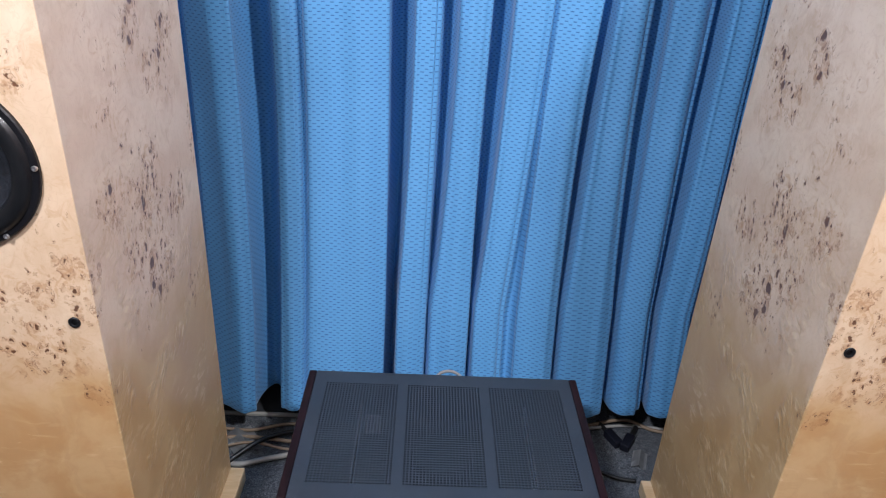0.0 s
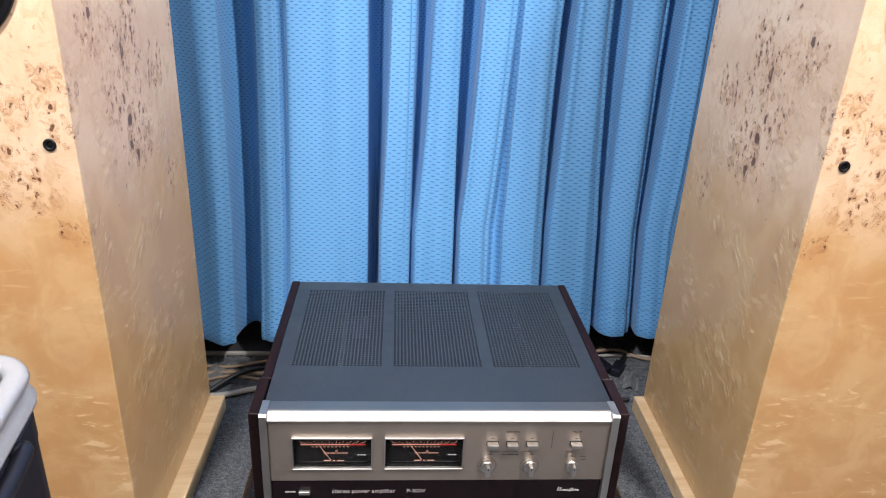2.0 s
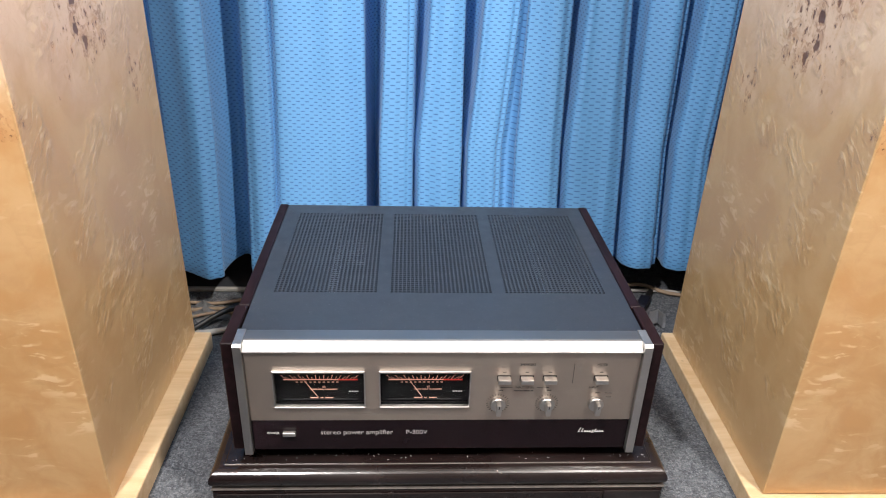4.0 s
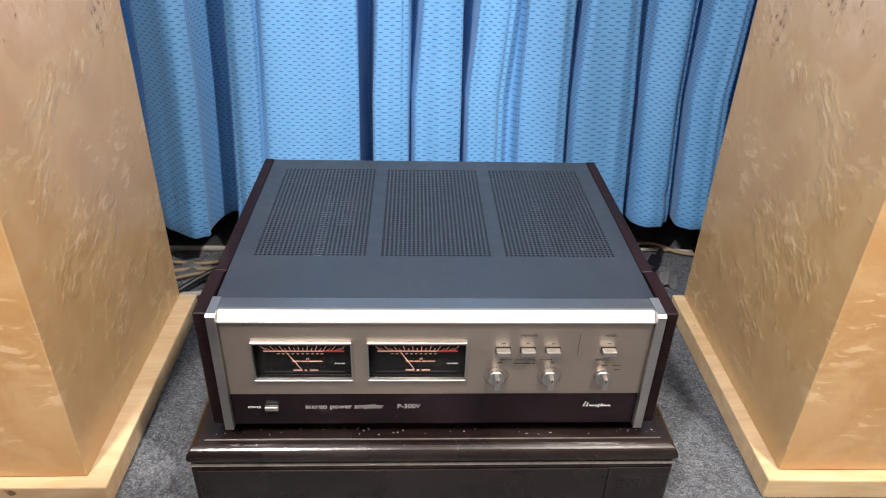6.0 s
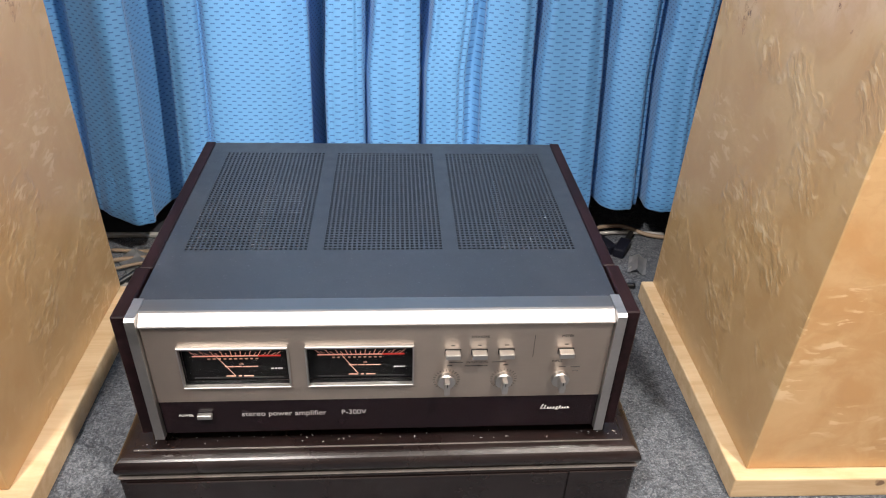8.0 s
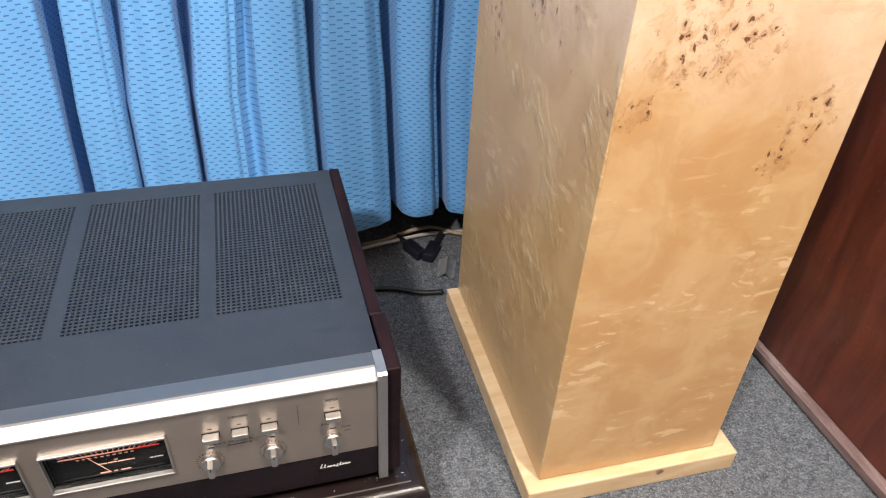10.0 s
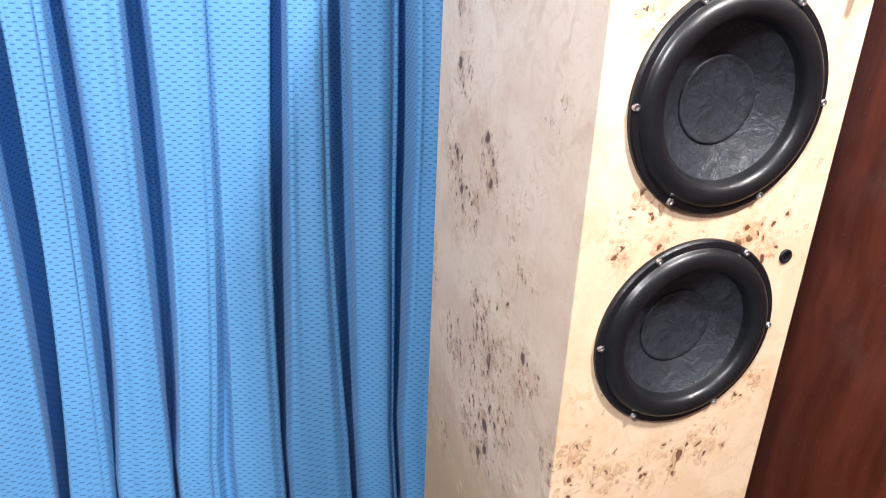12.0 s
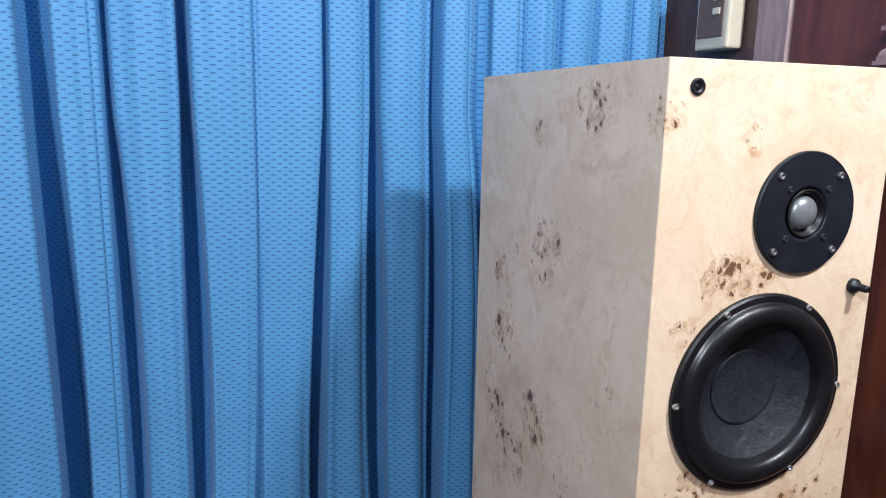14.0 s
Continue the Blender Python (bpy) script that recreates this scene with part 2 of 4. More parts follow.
def carpet_material():
    m, nt, b = graph("grey_carpet")
    k = Net(nt)
    v = k.coords()
    fleck, tuft, broad = k.noise(v, 330, 3, 0.75), k.noise(v, 95, 4, 0.6), k.noise(v, 4, 3)
    c = k.mix(k.span(tuft, 0.3, 0.7), (0.080, 0.090, 0.104), (0.155, 0.168, 0.186))
    c = k.mix(k.span(fleck, 0.52, 0.66, 0, 0.70), c, (0.34, 0.36, 0.385))
    c = k.mix(k.span(fleck, 0.47, 0.36, 0, 0.75), c, (0.034, 0.040, 0.050))
    c = k.mix(k.span(broad, 0.45, 0.75, 0, 0.30), c, (0.13, 0.135, 0.145))
    marl = k.noise(k.add(v, k.noise(v, 50, 2, 0.5, 0, "Color"), 0.02), 150, 3, 0.6, 1.2)
    c = k.mix(k.span(marl, 0.55, 0.66, 0, 0.55), c, (0.27, 0.288, 0.312))
    c = k.mix(k.span(marl, 0.45, 0.35, 0, 0.65), c, (0.040, 0.046, 0.056))
    k.put(b.inputs["Base Color"], c)
    b.inputs["Roughness"].default_value = 0.95
    k.bump(k.math("ADD", fleck, k.math("MULTIPLY", tuft, 1.5)), 0.8, 0.006, b)
    return m


def wood_material(name, dark, light, rough, coat, scale=26.0, along=(1, 1, 0.08), bump=0.12, dust=0.0, shine=0.5, eyes=False):
    m, nt, b = graph(name)
    k = Net(nt)
    v = k.add(k.coords(scale=along), k.noise(k.coords(), 5, 2, 0.5, 0, "Color"), 0.05)
    grain, broad = k.noise(v, scale * 3, 6, 0.65), k.noise(v, scale * 0.4, 3)
    c = k.mix(k.span(k.math("ADD", k.math("MULTIPLY", grain, 0.7), k.math("MULTIPLY", broad, 0.3)), 0.32, 0.68), dark, light)
    speck = k.noise(k.coords(), 240, 2, 0.6)
    stain = k.noise(k.coords(offset=(2, 5, 1)), 7, 5, 0.65)
    if dust:
        c = k.mix(k.math("MULTIPLY", k.span(speck, 0.64, 0.76), dust), c, (0.42, 0.40, 0.38))
        c = k.mix(k.math("MULTIPLY", k.span(stain, 0.52, 0.78), dust * 0.6), c, (0.30, 0.27, 0.25))
    if eyes:
        vo = k.voronoi(k.add(k.coords(), k.noise(k.coords(), 60, 2, 0.5, 0, "Color"), 0.016), 44)
        spot = k.span(k.math("SUBTRACT", k.span(k.axis(vo.outputs["Color"], 0), 0.76, 1.0, 0, 0.24), vo.outputs["Distance"]), -0.05, 0.06)
        c = k.mix(k.math("MULTIPLY", spot, 0.8), c, (0.10, 0.045, 0.025))
    k.put(b.inputs["Base Color"], c)
    k.put(b.inputs["Roughness"], k.span(stain, 0.3, 0.7, rough * 0.75, min(1, rough * 1.3)))
    b.inputs["Specular IOR Level"].default_value = shine
    b.inputs["Coat Weight"].default_value = coat
    b.inputs["Coat Roughness"].default_value = 0.12
    k.bump(grain, bump, 0.0008, b)
    return m


def brushed(name, color, rough, along, aniso=0.55):
    m, nt, b = graph(name)
    k = Net(nt)
    line = k.noise(k.coords(scale=along), 500, 3, 0.6)
    smear = k.noise(k.coords(), 18, 4)
    k.put(b.inputs["Base Color"], k.mix(k.span(smear, 0.35, 0.75, 0, 0.35), color, tuple(c * 0.8 for c in color)))
    k.put(b.inputs["Roughness"], k.span(line, 0.3, 0.7, rough * 0.94, rough * 1.06))
    b.inputs["Metallic"].default_value = 1.0
    b.inputs["Anisotropic"].default_value = aniso
    upright = k.node("ShaderNodeCombineXYZ")
    upright.inputs[2].default_value = 1.0
    k.put(b.inputs["Tangent"], upright.outputs[0])
    k.bump(line, 0.03, 0.0002, b)
    return m


def glow(name, color, strength):
    m, nt, b = graph(name)
    b.inputs["Base Color"].default_value = (*color, 1)
    b.inputs["Emission Color"].default_value = (*color, 1)
    b.inputs["Emission Strength"].default_value = strength
    return m


def glass_material():
    m, nt, b = graph("meter_glass")
    b.inputs["Base Color"].default_value = (1, 1, 1, 1)
    b.inputs["Roughness"].default_value = 0.03
    b.inputs["Transmission Weight"].default_value = 1.0
    b.inputs["IOR"].default_value = 1.12
    return m


def cone_material():
    m, nt, b = graph("coated_cone")
    k = Net(nt)
    v = k.coords(scale=(1, 1, 1))
    strokes = k.noise(k.add(v, k.noise(v, 30, 3, 0.6, 0, "Color"), 0.03), 70, 5, 0.65, 1.5)
    k.put(b.inputs["Base Color"], k.ramp(strokes, (0.3, (0.007, 0.008, 0.011)), (0.75, (0.030, 0.034, 0.044))))
    k.put(b.inputs["Roughness"], k.span(strokes, 0.3, 0.7, 0.55, 0.32))
    b.inputs["Specular IOR Level"].default_value = 0.35
    k.bump(strokes, 0.55, 0.003, b)
    return m


CAB_W = 0.233
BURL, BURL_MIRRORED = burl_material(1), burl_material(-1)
DRAPE = curtain_material()
CARPET = carpet_material()
MAPLE = wood_material("plinth_maple", (0.56, 0.38, 0.20), (0.72, 0.55, 0.34), 0.5, 0.05, 20, (0.12, 1, 1), eyes=True)
ROSEWOOD = wood_material("rosewood_cheek", (0.006, 0.003, 0.0035), (0.017, 0.0075, 0.009), 0.42, 0.0, 30, (1, 0.06, 1), shine=0.12)
EBONY = wood_material("dark_stand_wood", (0.006, 0.004, 0.004), (0.015, 0.0085, 0.008), 0.26, 0.22, 22, (0.08, 1, 1), dust=0.028, shine=0.45)
MAHOGANY = wood_material("mahogany_panel", (0.064, 0.0135, 0.0065), (0.152, 0.036, 0.017), 0.42, 0.25, 16, (1, 1, 0.07), dust=0.12)
WALLWOOD = wood_material("dark_wall_wood", (0.045, 0.024, 0.022), (0.10, 0.055, 0.050), 0.5, 0.1, 16, (1, 1, 0.07), dust=0.2)
PALEWOOD = wood_material("worn_pilaster_wood", (0.22, 0.145, 0.15), (0.40, 0.285, 0.28), 0.55, 0.1, 24, (1, 1, 0.1), bump=0.4, dust=0.4)
STRIPWOOD = wood_material("scuffed_strip_wood", (0.10, 0.058, 0.055), (0.24, 0.165, 0.155), 0.55, 0.1, 24, (1, 0.1, 1), bump=0.4, dust=0.5)
TOPMETAL = plain("blue_grey_enamel", (0.022, 0.027, 0.036), 0.42, 0.0, 500, 0.18, 0.15, 0.0003, dust=0.12)
SILVER = brushed("brushed_silver", (0.43, 0.37, 0.32), 0.43, (0.02, 1, 1))
BRIGHT = plain("satin_aluminium", (0.50, 0.485, 0.465), 0.42, 1.0, 240, 0.08, 0.06, 0.0003)
BROWMETAL = brushed("brow_aluminium", (0.27, 0.265, 0.26), 0.46, (0.02, 1, 1), 0.0)
LOWER = plain("dark_lower_panel", (0.009, 0.0045, 0.006), 0.24, 0.0, 300, 0.15, 0.1, shine=0.2)
BLACK = plain("black_lacquer", (0.006, 0.006, 0.008), 0.38, 0, 220, 0.2, 0.12, shine=0.3)
RUBBER = plain("black_rubber", (0.006, 0.0065, 0.008), 0.36, 0, 90, 0.2, 0.08, shine=0.38)
CONE = cone_material()
FLANGE = plain("tweeter_plate_metal", (0.008, 0.010, 0.016), 0.42, 0.0, 350, 0.2, 0.1, shine=0.3)
WORNEDGE = plain("worn_edge", (0.085, 0.075, 0.068), 0.5, 0, 60, 0.5, 0.1)
STEEL = plain("screw_steel", (0.55, 0.56, 0.58), 0.30, 1.0, 200, 0.1, 0.05)
DARKSTEEL = plain("blackened_screw", (0.06, 0.062, 0.07), 0.35, 0.6, 200, 0.1, 0.05)
DOME = plain("dome_cloth", (0.20, 0.21, 0.22), 0.36, 0.35, 400, 0.12, 0.1)
WHITE = plain("white_print", (0.80, 0.79, 0.76), 0.5, 0, 80, 0.03, 0)
FADED = plain("dull_white_print", (0.42, 0.40, 0.40), 0.5, 0, 80, 0.05, 0)
GREYINK = plain("grey_print", (0.05, 0.045, 0.042), 0.5, 0, 80, 0.05, 0)
RIM = plain("grey_plastic", (0.27, 0.282, 0.305), 0.38, 0, 120, 0.08, 0.08)
BASKET = plain("black_plastic", (0.008, 0.009, 0.016), 0.45, 0, 90, 0.25, 0.15, shine=0.3)
CREAM = plain("yellowed_plastic", (0.62, 0.55, 0.43), 0.45, 0, 90, 0.08, 0.05)
BROWNLABEL = plain("brown_plate", (0.13, 0.085, 0.065), 0.4, 0, 90, 0.1, 0.05)
PLASTER = plain("plaster", (0.17, 0.15, 0.135), 0.9, 0, 40, 0.06, 0.2)
CEIL = plain("ceiling_board", (0.26, 0.25, 0.235), 0.9, 0, 60, 0.05, 0.2)
# near-black of the sheet that stands for shade under the curtain
SHADE = plain("hem_gap_shade", (0.030, 0.032, 0.038), 0.8, 0, 40, 0.2, 0.2)
CABLE = plain("black_cable", (0.012, 0.012, 0.012), 0.4, 0, 90, 0.1, 0)
GREYCABLE = plain("grey_cable", (0.42, 0.40, 0.37), 0.45, 0, 90, 0.1, 0)
LOOPGREY = plain("dull_grey_sleeve", (0.20, 0.19, 0.19), 0.45, 0, 90, 0.1, 0)
SCRAP = plain("pale_paper", (0.30, 0.305, 0.31), 0.7, 0, 60, 0.12, 0.1)
TANCABLE = plain("tan_cable", (0.30, 0.22, 0.15), 0.5, 0, 90, 0.1, 0)
INNER = plain("inner_chassis", (0.014, 0.015, 0.017), 0.6, 0.2, 60, 0.3, 0.2)
INNERBAR = plain("inner_bright_bar", (0.55, 0.55, 0.55), 0.4, 0.8, 60, 0.1, 0)
FACE = plain("meter_face", (0.003, 0.003, 0.0035), 0.6, 0, 90, 0.1, 0, shine=0.1)
AMBER = glow("meter_scale_glow", (0.95, 0.42, 0.32), 0.30)
REDZONE = glow("meter_red_glow", (0.60, 0.02, 0.015), 0.28)
PALEGLOW = glow("meter_print_glow", (0.50, 0.26, 0.19), 0.12)
NEEDLE = glow("needle_glow", (0.75, 0.40, 0.30), 0.25)
GLASS = glass_material()
LAMPGLOW = glow("lamp_diffuser", (1.0, 0.96, 0.9), 3.0)


# ---- mesh helpers ----
def thing(name, m, label, category, group=""):
    ob = new(name)
    ob.empty_display_size = 0.05
    ob.matrix_world = m
    return tagged(ob, label, category, group)


def part(name, bm, material, parent=None, label="", smooth=False, at=None):
    me = bpy.data.meshes.new(name)
    bmesh.ops.recalc_face_normals(bm, faces=bm.faces)
    if smooth:
        for f in bm.faces:
            f.smooth = True
    bm.to_mesh(me)
    bm.free()
    me.materials.append(material)
    ob = new(name, me)
    if at is not None:
        ob.matrix_world = at
    ob.parent = parent
    if label:
        ob["label"] = label
    return ob


def box(x0, y0, z0, x1, y1, z1, bevel=0.0, seg=1, bm=None):
    b = bmesh.new()
    bmesh.ops.create_cube(b, size=1, matrix=Matrix.Translation(((x0 + x1) / 2, (y0 + y1) / 2, (z0 + z1) / 2))
                          @ Matrix.Diagonal((abs(x1 - x0), abs(y1 - y0), abs(z1 - z0), 1)))
    if bevel:
        bmesh.ops.bevel(b, geom=b.edges[:], offset=bevel, segments=seg, affect="EDGES", profile=0.5)
    return join(bm, b)


def join(bm, b):
    if bm is None:
        return b
    me = bpy.data.meshes.new("tmp")
    b.to_mesh(me)
    b.free()
    bm.from_mesh(me)
    bpy.data.meshes.remove(me)
    return bm


def lathe(profile, n=64, bm=None, m=Matrix()):
    """Profile of (radius, height) turned about the y axis, height along +y."""
    b = bmesh.new()
    rings = []
    for r, h in profile:
        if r < 1e-6:
            rings.append([b.verts.new(m @ Vector((0, h, 0)))])
        else:
            rings.append([b.verts.new(m @ Vector((r * math.cos(2 * math.pi * i / n), h, r * math.sin(2 * math.pi * i / n)))) for i in range(n)])
    for a, c in zip(rings, rings[1:]):
        for i in range(n):
            j = (i + 1) % n
            q = [a[i % len(a)], a[j % len(a)], c[j % len(c)], c[i % len(c)]]
            q = list(dict.fromkeys(q))
            if len(q) > 2:
                b.faces.new(q)
    return join(bm, b)


def prism(outline, y0, y1, bm=None):
    """A closed outline of (x, z) drawn out from y0 to y1."""
    b = bmesh.new()
    lo = [b.verts.new((x, y0, z)) for x, z in outline]
    hi = [b.verts.new((x, y1, z)) for x, z in outline]
    b.faces.new(lo), b.faces.new(hi[::-1])
    for i in range(len(lo)):
        j = (i + 1) % len(lo)
        b.faces.new((lo[i], lo[j], hi[j], hi[i]))
    return join(bm, b)


def extrude_profile(outline, axis, a, c):
    """A closed outline in the plane across an axis, drawn out along it. axis 0: outline of (y, z); axis 2: outline of (x, y)."""
    b = bmesh.new()

    def spot(p, t):
        return (t, p[0], p[1]) if axis == 0 else (p[0], p[1], t)
    lo = [b.verts.new(spot(p, a)) for p in outline]
    hi = [b.verts.new(spot(p, c)) for p in outline]
    b.faces.new(lo), b.faces.new(hi[::-1])
    for i in range(len(lo)):
        j = (i + 1) % len(lo)
        b.faces.new((lo[i], lo[j], hi[j], hi[i]))
    return b


def smooth_path(points, n=10):
    pts = [Vector(p) for p in points]
    pts = [2 * pts[0] - pts[1]] + pts + [2 * pts[-1] - pts[-2]]
    out = []
    for a, b, c, d in zip(pts, pts[1:], pts[2:], pts[3:]):
        for i in range(n):
            t = i / n
            out.append(0.5 * (2 * b + (c - a) * t + (2 * a - 5 * b + 4 * c - d) * t * t + (3 * b - a - 3 * c + d) * t ** 3))
    return out + [pts[-2]]


def tube(points, radius, sides=10, n=10):
    path = smooth_path(points, n)
    b = bmesh.new()
    rings = []
    up = Vector((0, 0, 1))
    for i, p in enumerate(path):
        d = (path[min(i + 1, len(path) - 1)] - path[max(i - 1, 0)]).normalized()
        s = d.cross(up)
        s = s.normalized() if s.length > 1e-4 else Vector((1, 0, 0))
        u = s.cross(d)
        rings.append([b.verts.new(p + radius * (s * math.cos(2 * math.pi * k / sides) + u * math.sin(2 * math.pi * k / sides))) for k in range(sides)])
    for a, c in zip(rings, rings[1:]):
        for k in range(sides):
            j = (k + 1) % sides
            b.faces.new((a[k], a[j], c[j], c[k]))
    b.faces.new(rings[0]), b.faces.new(rings[-1][::-1])
    return b


# ---- the room ----
WALL_X, BACK_Y, WEST_X, FRONT_Y, CEIL_Z = 0.862, 0.74, -2.2, -2.6, 2.42
tagged(part("floor", box(WEST_X, FRONT_Y, -0.05, WALL_X, BACK_Y, 0), CARPET), "speckled grey looped carpet", "floor", kind="structure")
tagged(part("ceiling", box(WEST_X, FRONT_Y, CEIL_Z, WALL_X, BACK_Y, CEIL_Z + 0.05), CEIL), "plain pale ceiling board", "ceiling", kind="structure")
tagged(part("wall_north", box(WEST_X, BACK_Y, -0.05, WALL_X, BACK_Y + 0.1, CEIL_Z + 0.05), WALLWOOD), "dark brown wall behind the curtain", "wall", kind="structure")
tagged(part("wall_south", box(WEST_X, FRONT_Y - 0.1, -0.05, WALL_X, FRONT_Y, CEIL_Z + 0.05), PLASTER), "plain plaster wall", "wall", kind="structure")
tagged(part("wall_west", box(WEST_X - 0.1, FRONT_Y - 0.1, -0.05, WEST_X, BACK_Y + 0.1, CEIL_Z + 0.05), PLASTER), "plain plaster wall", "wall", kind="structure")
tagged(part("wall_east", box(WALL_X, FRONT_Y - 0.1, -0.05, WALL_X + 0.1, BACK_Y + 0.1, CEIL_Z + 0.05), WALLWOOD), "dark brown wood-clad wall", "wall", kind="structure")
tagged(part("baseboard", box(WEST_X, BACK_Y - 0.014, 0.0, WALL_X, BACK_Y - 0.001, 0.035, 0.003), GREYINK), "thin dark skirting under the curtain", "baseboard", kind="structure")
tagged(part("trim", box(WEST_X, 0.548, 0.001, 0.20, 0.556, 0.010, 0.002), GREYCABLE), "pale strip along the carpet edge", "trim", kind="structure")
# thin dark sheet added so the gap under the hem reads as shade
tagged(part("hem_shade_sheet", box(WEST_X, 0.5565, 0.001, 0.20, BACK_Y - 0.016, 0.008), SHADE), "thin dark sheet added for the shade below the curtain hem", "floor", kind="structure")


def pendant_lamp(x, y, z, size):
    t = thing("pendant_lamp", pose(x, y, z), "white pendant lamp on a cord, switched on", "lamp", "pendant lamps")
    up = pose(0, 0, 0, 90)
    part("shade", lathe([(size * 0.62, 0.012), (size * 0.64, 0.012), (size * 0.60, 0.040), (size * 0.30, 0.075), (0.018, 0.085), (0.0, 0.085)], 40, m=up), WHITE, t)
    part("diffuser", lathe([(size * 0.60, 0.016), (size * 0.58, 0.012), (0, 0.010)], 40, m=up), LAMPGLOW, t)
    part("cord", tube([(0, 0, 0.084), (0, 0.001, 0.2), (0, 0, CEIL_Z - z)], 0.003, 8), WHITE, t)


pendant_lamp(LAMP_R[0], LAMP_R[1], LAMP_R[2] + 0.075, 0.12)
pendant_lamp(LAMP_L[0], LAMP_L[1], LAMP_L[2] + 0.100, 0.17)

# ---- the curtain ----
# folds: left and right edge of each lit face low down, at mid height and high up, how deep the fabric dives after it,
# how far the face's left side lies back, where its crest is, and how far its right side turns away
FOLDS = [(-0.471, -0.378, -0.481, -0.389, -0.481, -0.394, 0.085, 0.046, 0.800, 0.004),
         (-0.325, -0.278, -0.328, -0.282, -0.333, -0.285, 0.022, 0.016, 0.600, 0.004),
         (-0.271, -0.119, -0.272, -0.123, -0.276, -0.125, 0.100, 0.004, 0.450, 0.012),
         (-0.090, -0.034, -0.078, -0.032, -0.087, -0.032, 0.060, 0.008, 0.550, 0.005),
         (-0.021, 0.049, -0.004, 0.052, -0.020, 0.064, 0.075, 0.007, 0.620, 0.004),
         (0.066, 0.127, 0.090, 0.158, 0.081, 0.165, 0.024, 0.009, 0.740, 0.006),
         (0.149, 0.226, 0.165, 0.239, 0.170, 0.260, 0.072, 0.020, 0.800, 0.003),
         (0.240, 0.334, 0.263, 0.326, 0.269, 0.333, 0.070, 0.006, 0.500, 0.008),
         (0.357, 0.424, 0.362, 0.438, 0.349, 0.432, 0.058, 0.022, 0.480, 0.018),
         (0.441, 0.503, 0.461, 0.520, 0.443, 0.494, 0.055, 0.012, 0.600, 0.006)]


def spread(first, count, step, face, deep):
    """Plain folds where the speakers hide most of the curtain."""
    return [(x, x + face, x, x + face, x, x + face, deep, 0.014, 0.62, 0.006) for x in (first + step * i for i in range(count))]


FOLDS = spread(-1.00, 5, 0.100, 0.078, 0.055) + FOLDS + spread(0.528, 5, 0.064, 0.055, 0.030)
CURTAIN_Y, HEM_Z, RAIL_Z = 0.486, 0.062, 2.34


def fold_edges(fold, z):
    """Left and right edge of a face at height z."""
    h = min(1.21, max(0.30, z))
    lo, mid, hi = 0.37, 0.83, 1.21
    a = (h - mid) * (h - hi) / ((lo - mid) * (lo - hi))
    b = (h - lo) * (h - hi) / ((mid - lo) * (mid - hi))
    c = (h - lo) * (h - mid) / ((hi - lo) * (hi - mid))
    return [a * fold[i] + b * fold[i + 2] + c * fold[i + 4] for i in (0, 1)]


def fold_line(z):
    """The curtain's line in plan at height z: lit faces that end in a rolled edge, then dive back under it."""
    edges = [fold_edges(f, z) for f in FOLDS]
    pts = []
    for i, fold in enumerate(FOLDS):
        deep, left, crest, right = fold[6:]
        wob = 0.0016 * math.sin(2.6 * z + 23 * fold[0])
        a, c = edges[i][0] + wob, edges[i][1] + wob
        w = c - a
        gap = (edges[i + 1][0] if i + 1 < len(FOLDS) else edges[i][1] + 0.02) - edges[i][1]
        d = deep * min(1.0, max(0.35, gap / 0.018)) * (1 - 0.35 * min(1.0, max(0.0, (z - 0.9) / 0.4)))
        q = min(1.0, w / 0.10)
        base = 0.004 * math.sin(19 * fold[0] + 2.2 * z)

        def depth(u, ripple):
            back = left * (1 - u / crest) ** 2 if u < crest else right * ((u - crest) / (1 - crest)) ** 2
            return base + back + q * 0.0035 * math.sin(ripple * z + 60 * fold[0] + 9 * u)
        pts += [(a + u * w, depth(u, k)) for u, k in ((0.06, 2.0), (0.24, 5.0), (0.42, 3.0), (0.60, 4.0), (0.76, 3.5))]
        e = base + right
        pts += [(c - 0.009, e + 0.0005), (c - 0.002, e + 0.003), (c, e + 0.009), (c - 0.004, e + 0.25 * d + 0.006), (c + 0.10 * gap, e + 0.75 * d + 0.006),
                (c + 0.45 * gap, e + d + 0.006), (c + 0.80 * gap, e + 0.80 * d + 0.006), (c + gap + 0.001, e + 0.45 * d + 0.006)]
    return pts


def lean(z):
    """The hem is pushed forward; higher up the curtain hangs back under its rail."""
    u = min(1.0, max(0.0, (z - 0.08) / 0.65))
    return 0.105 * (1 - (1 - u) ** 1.4)


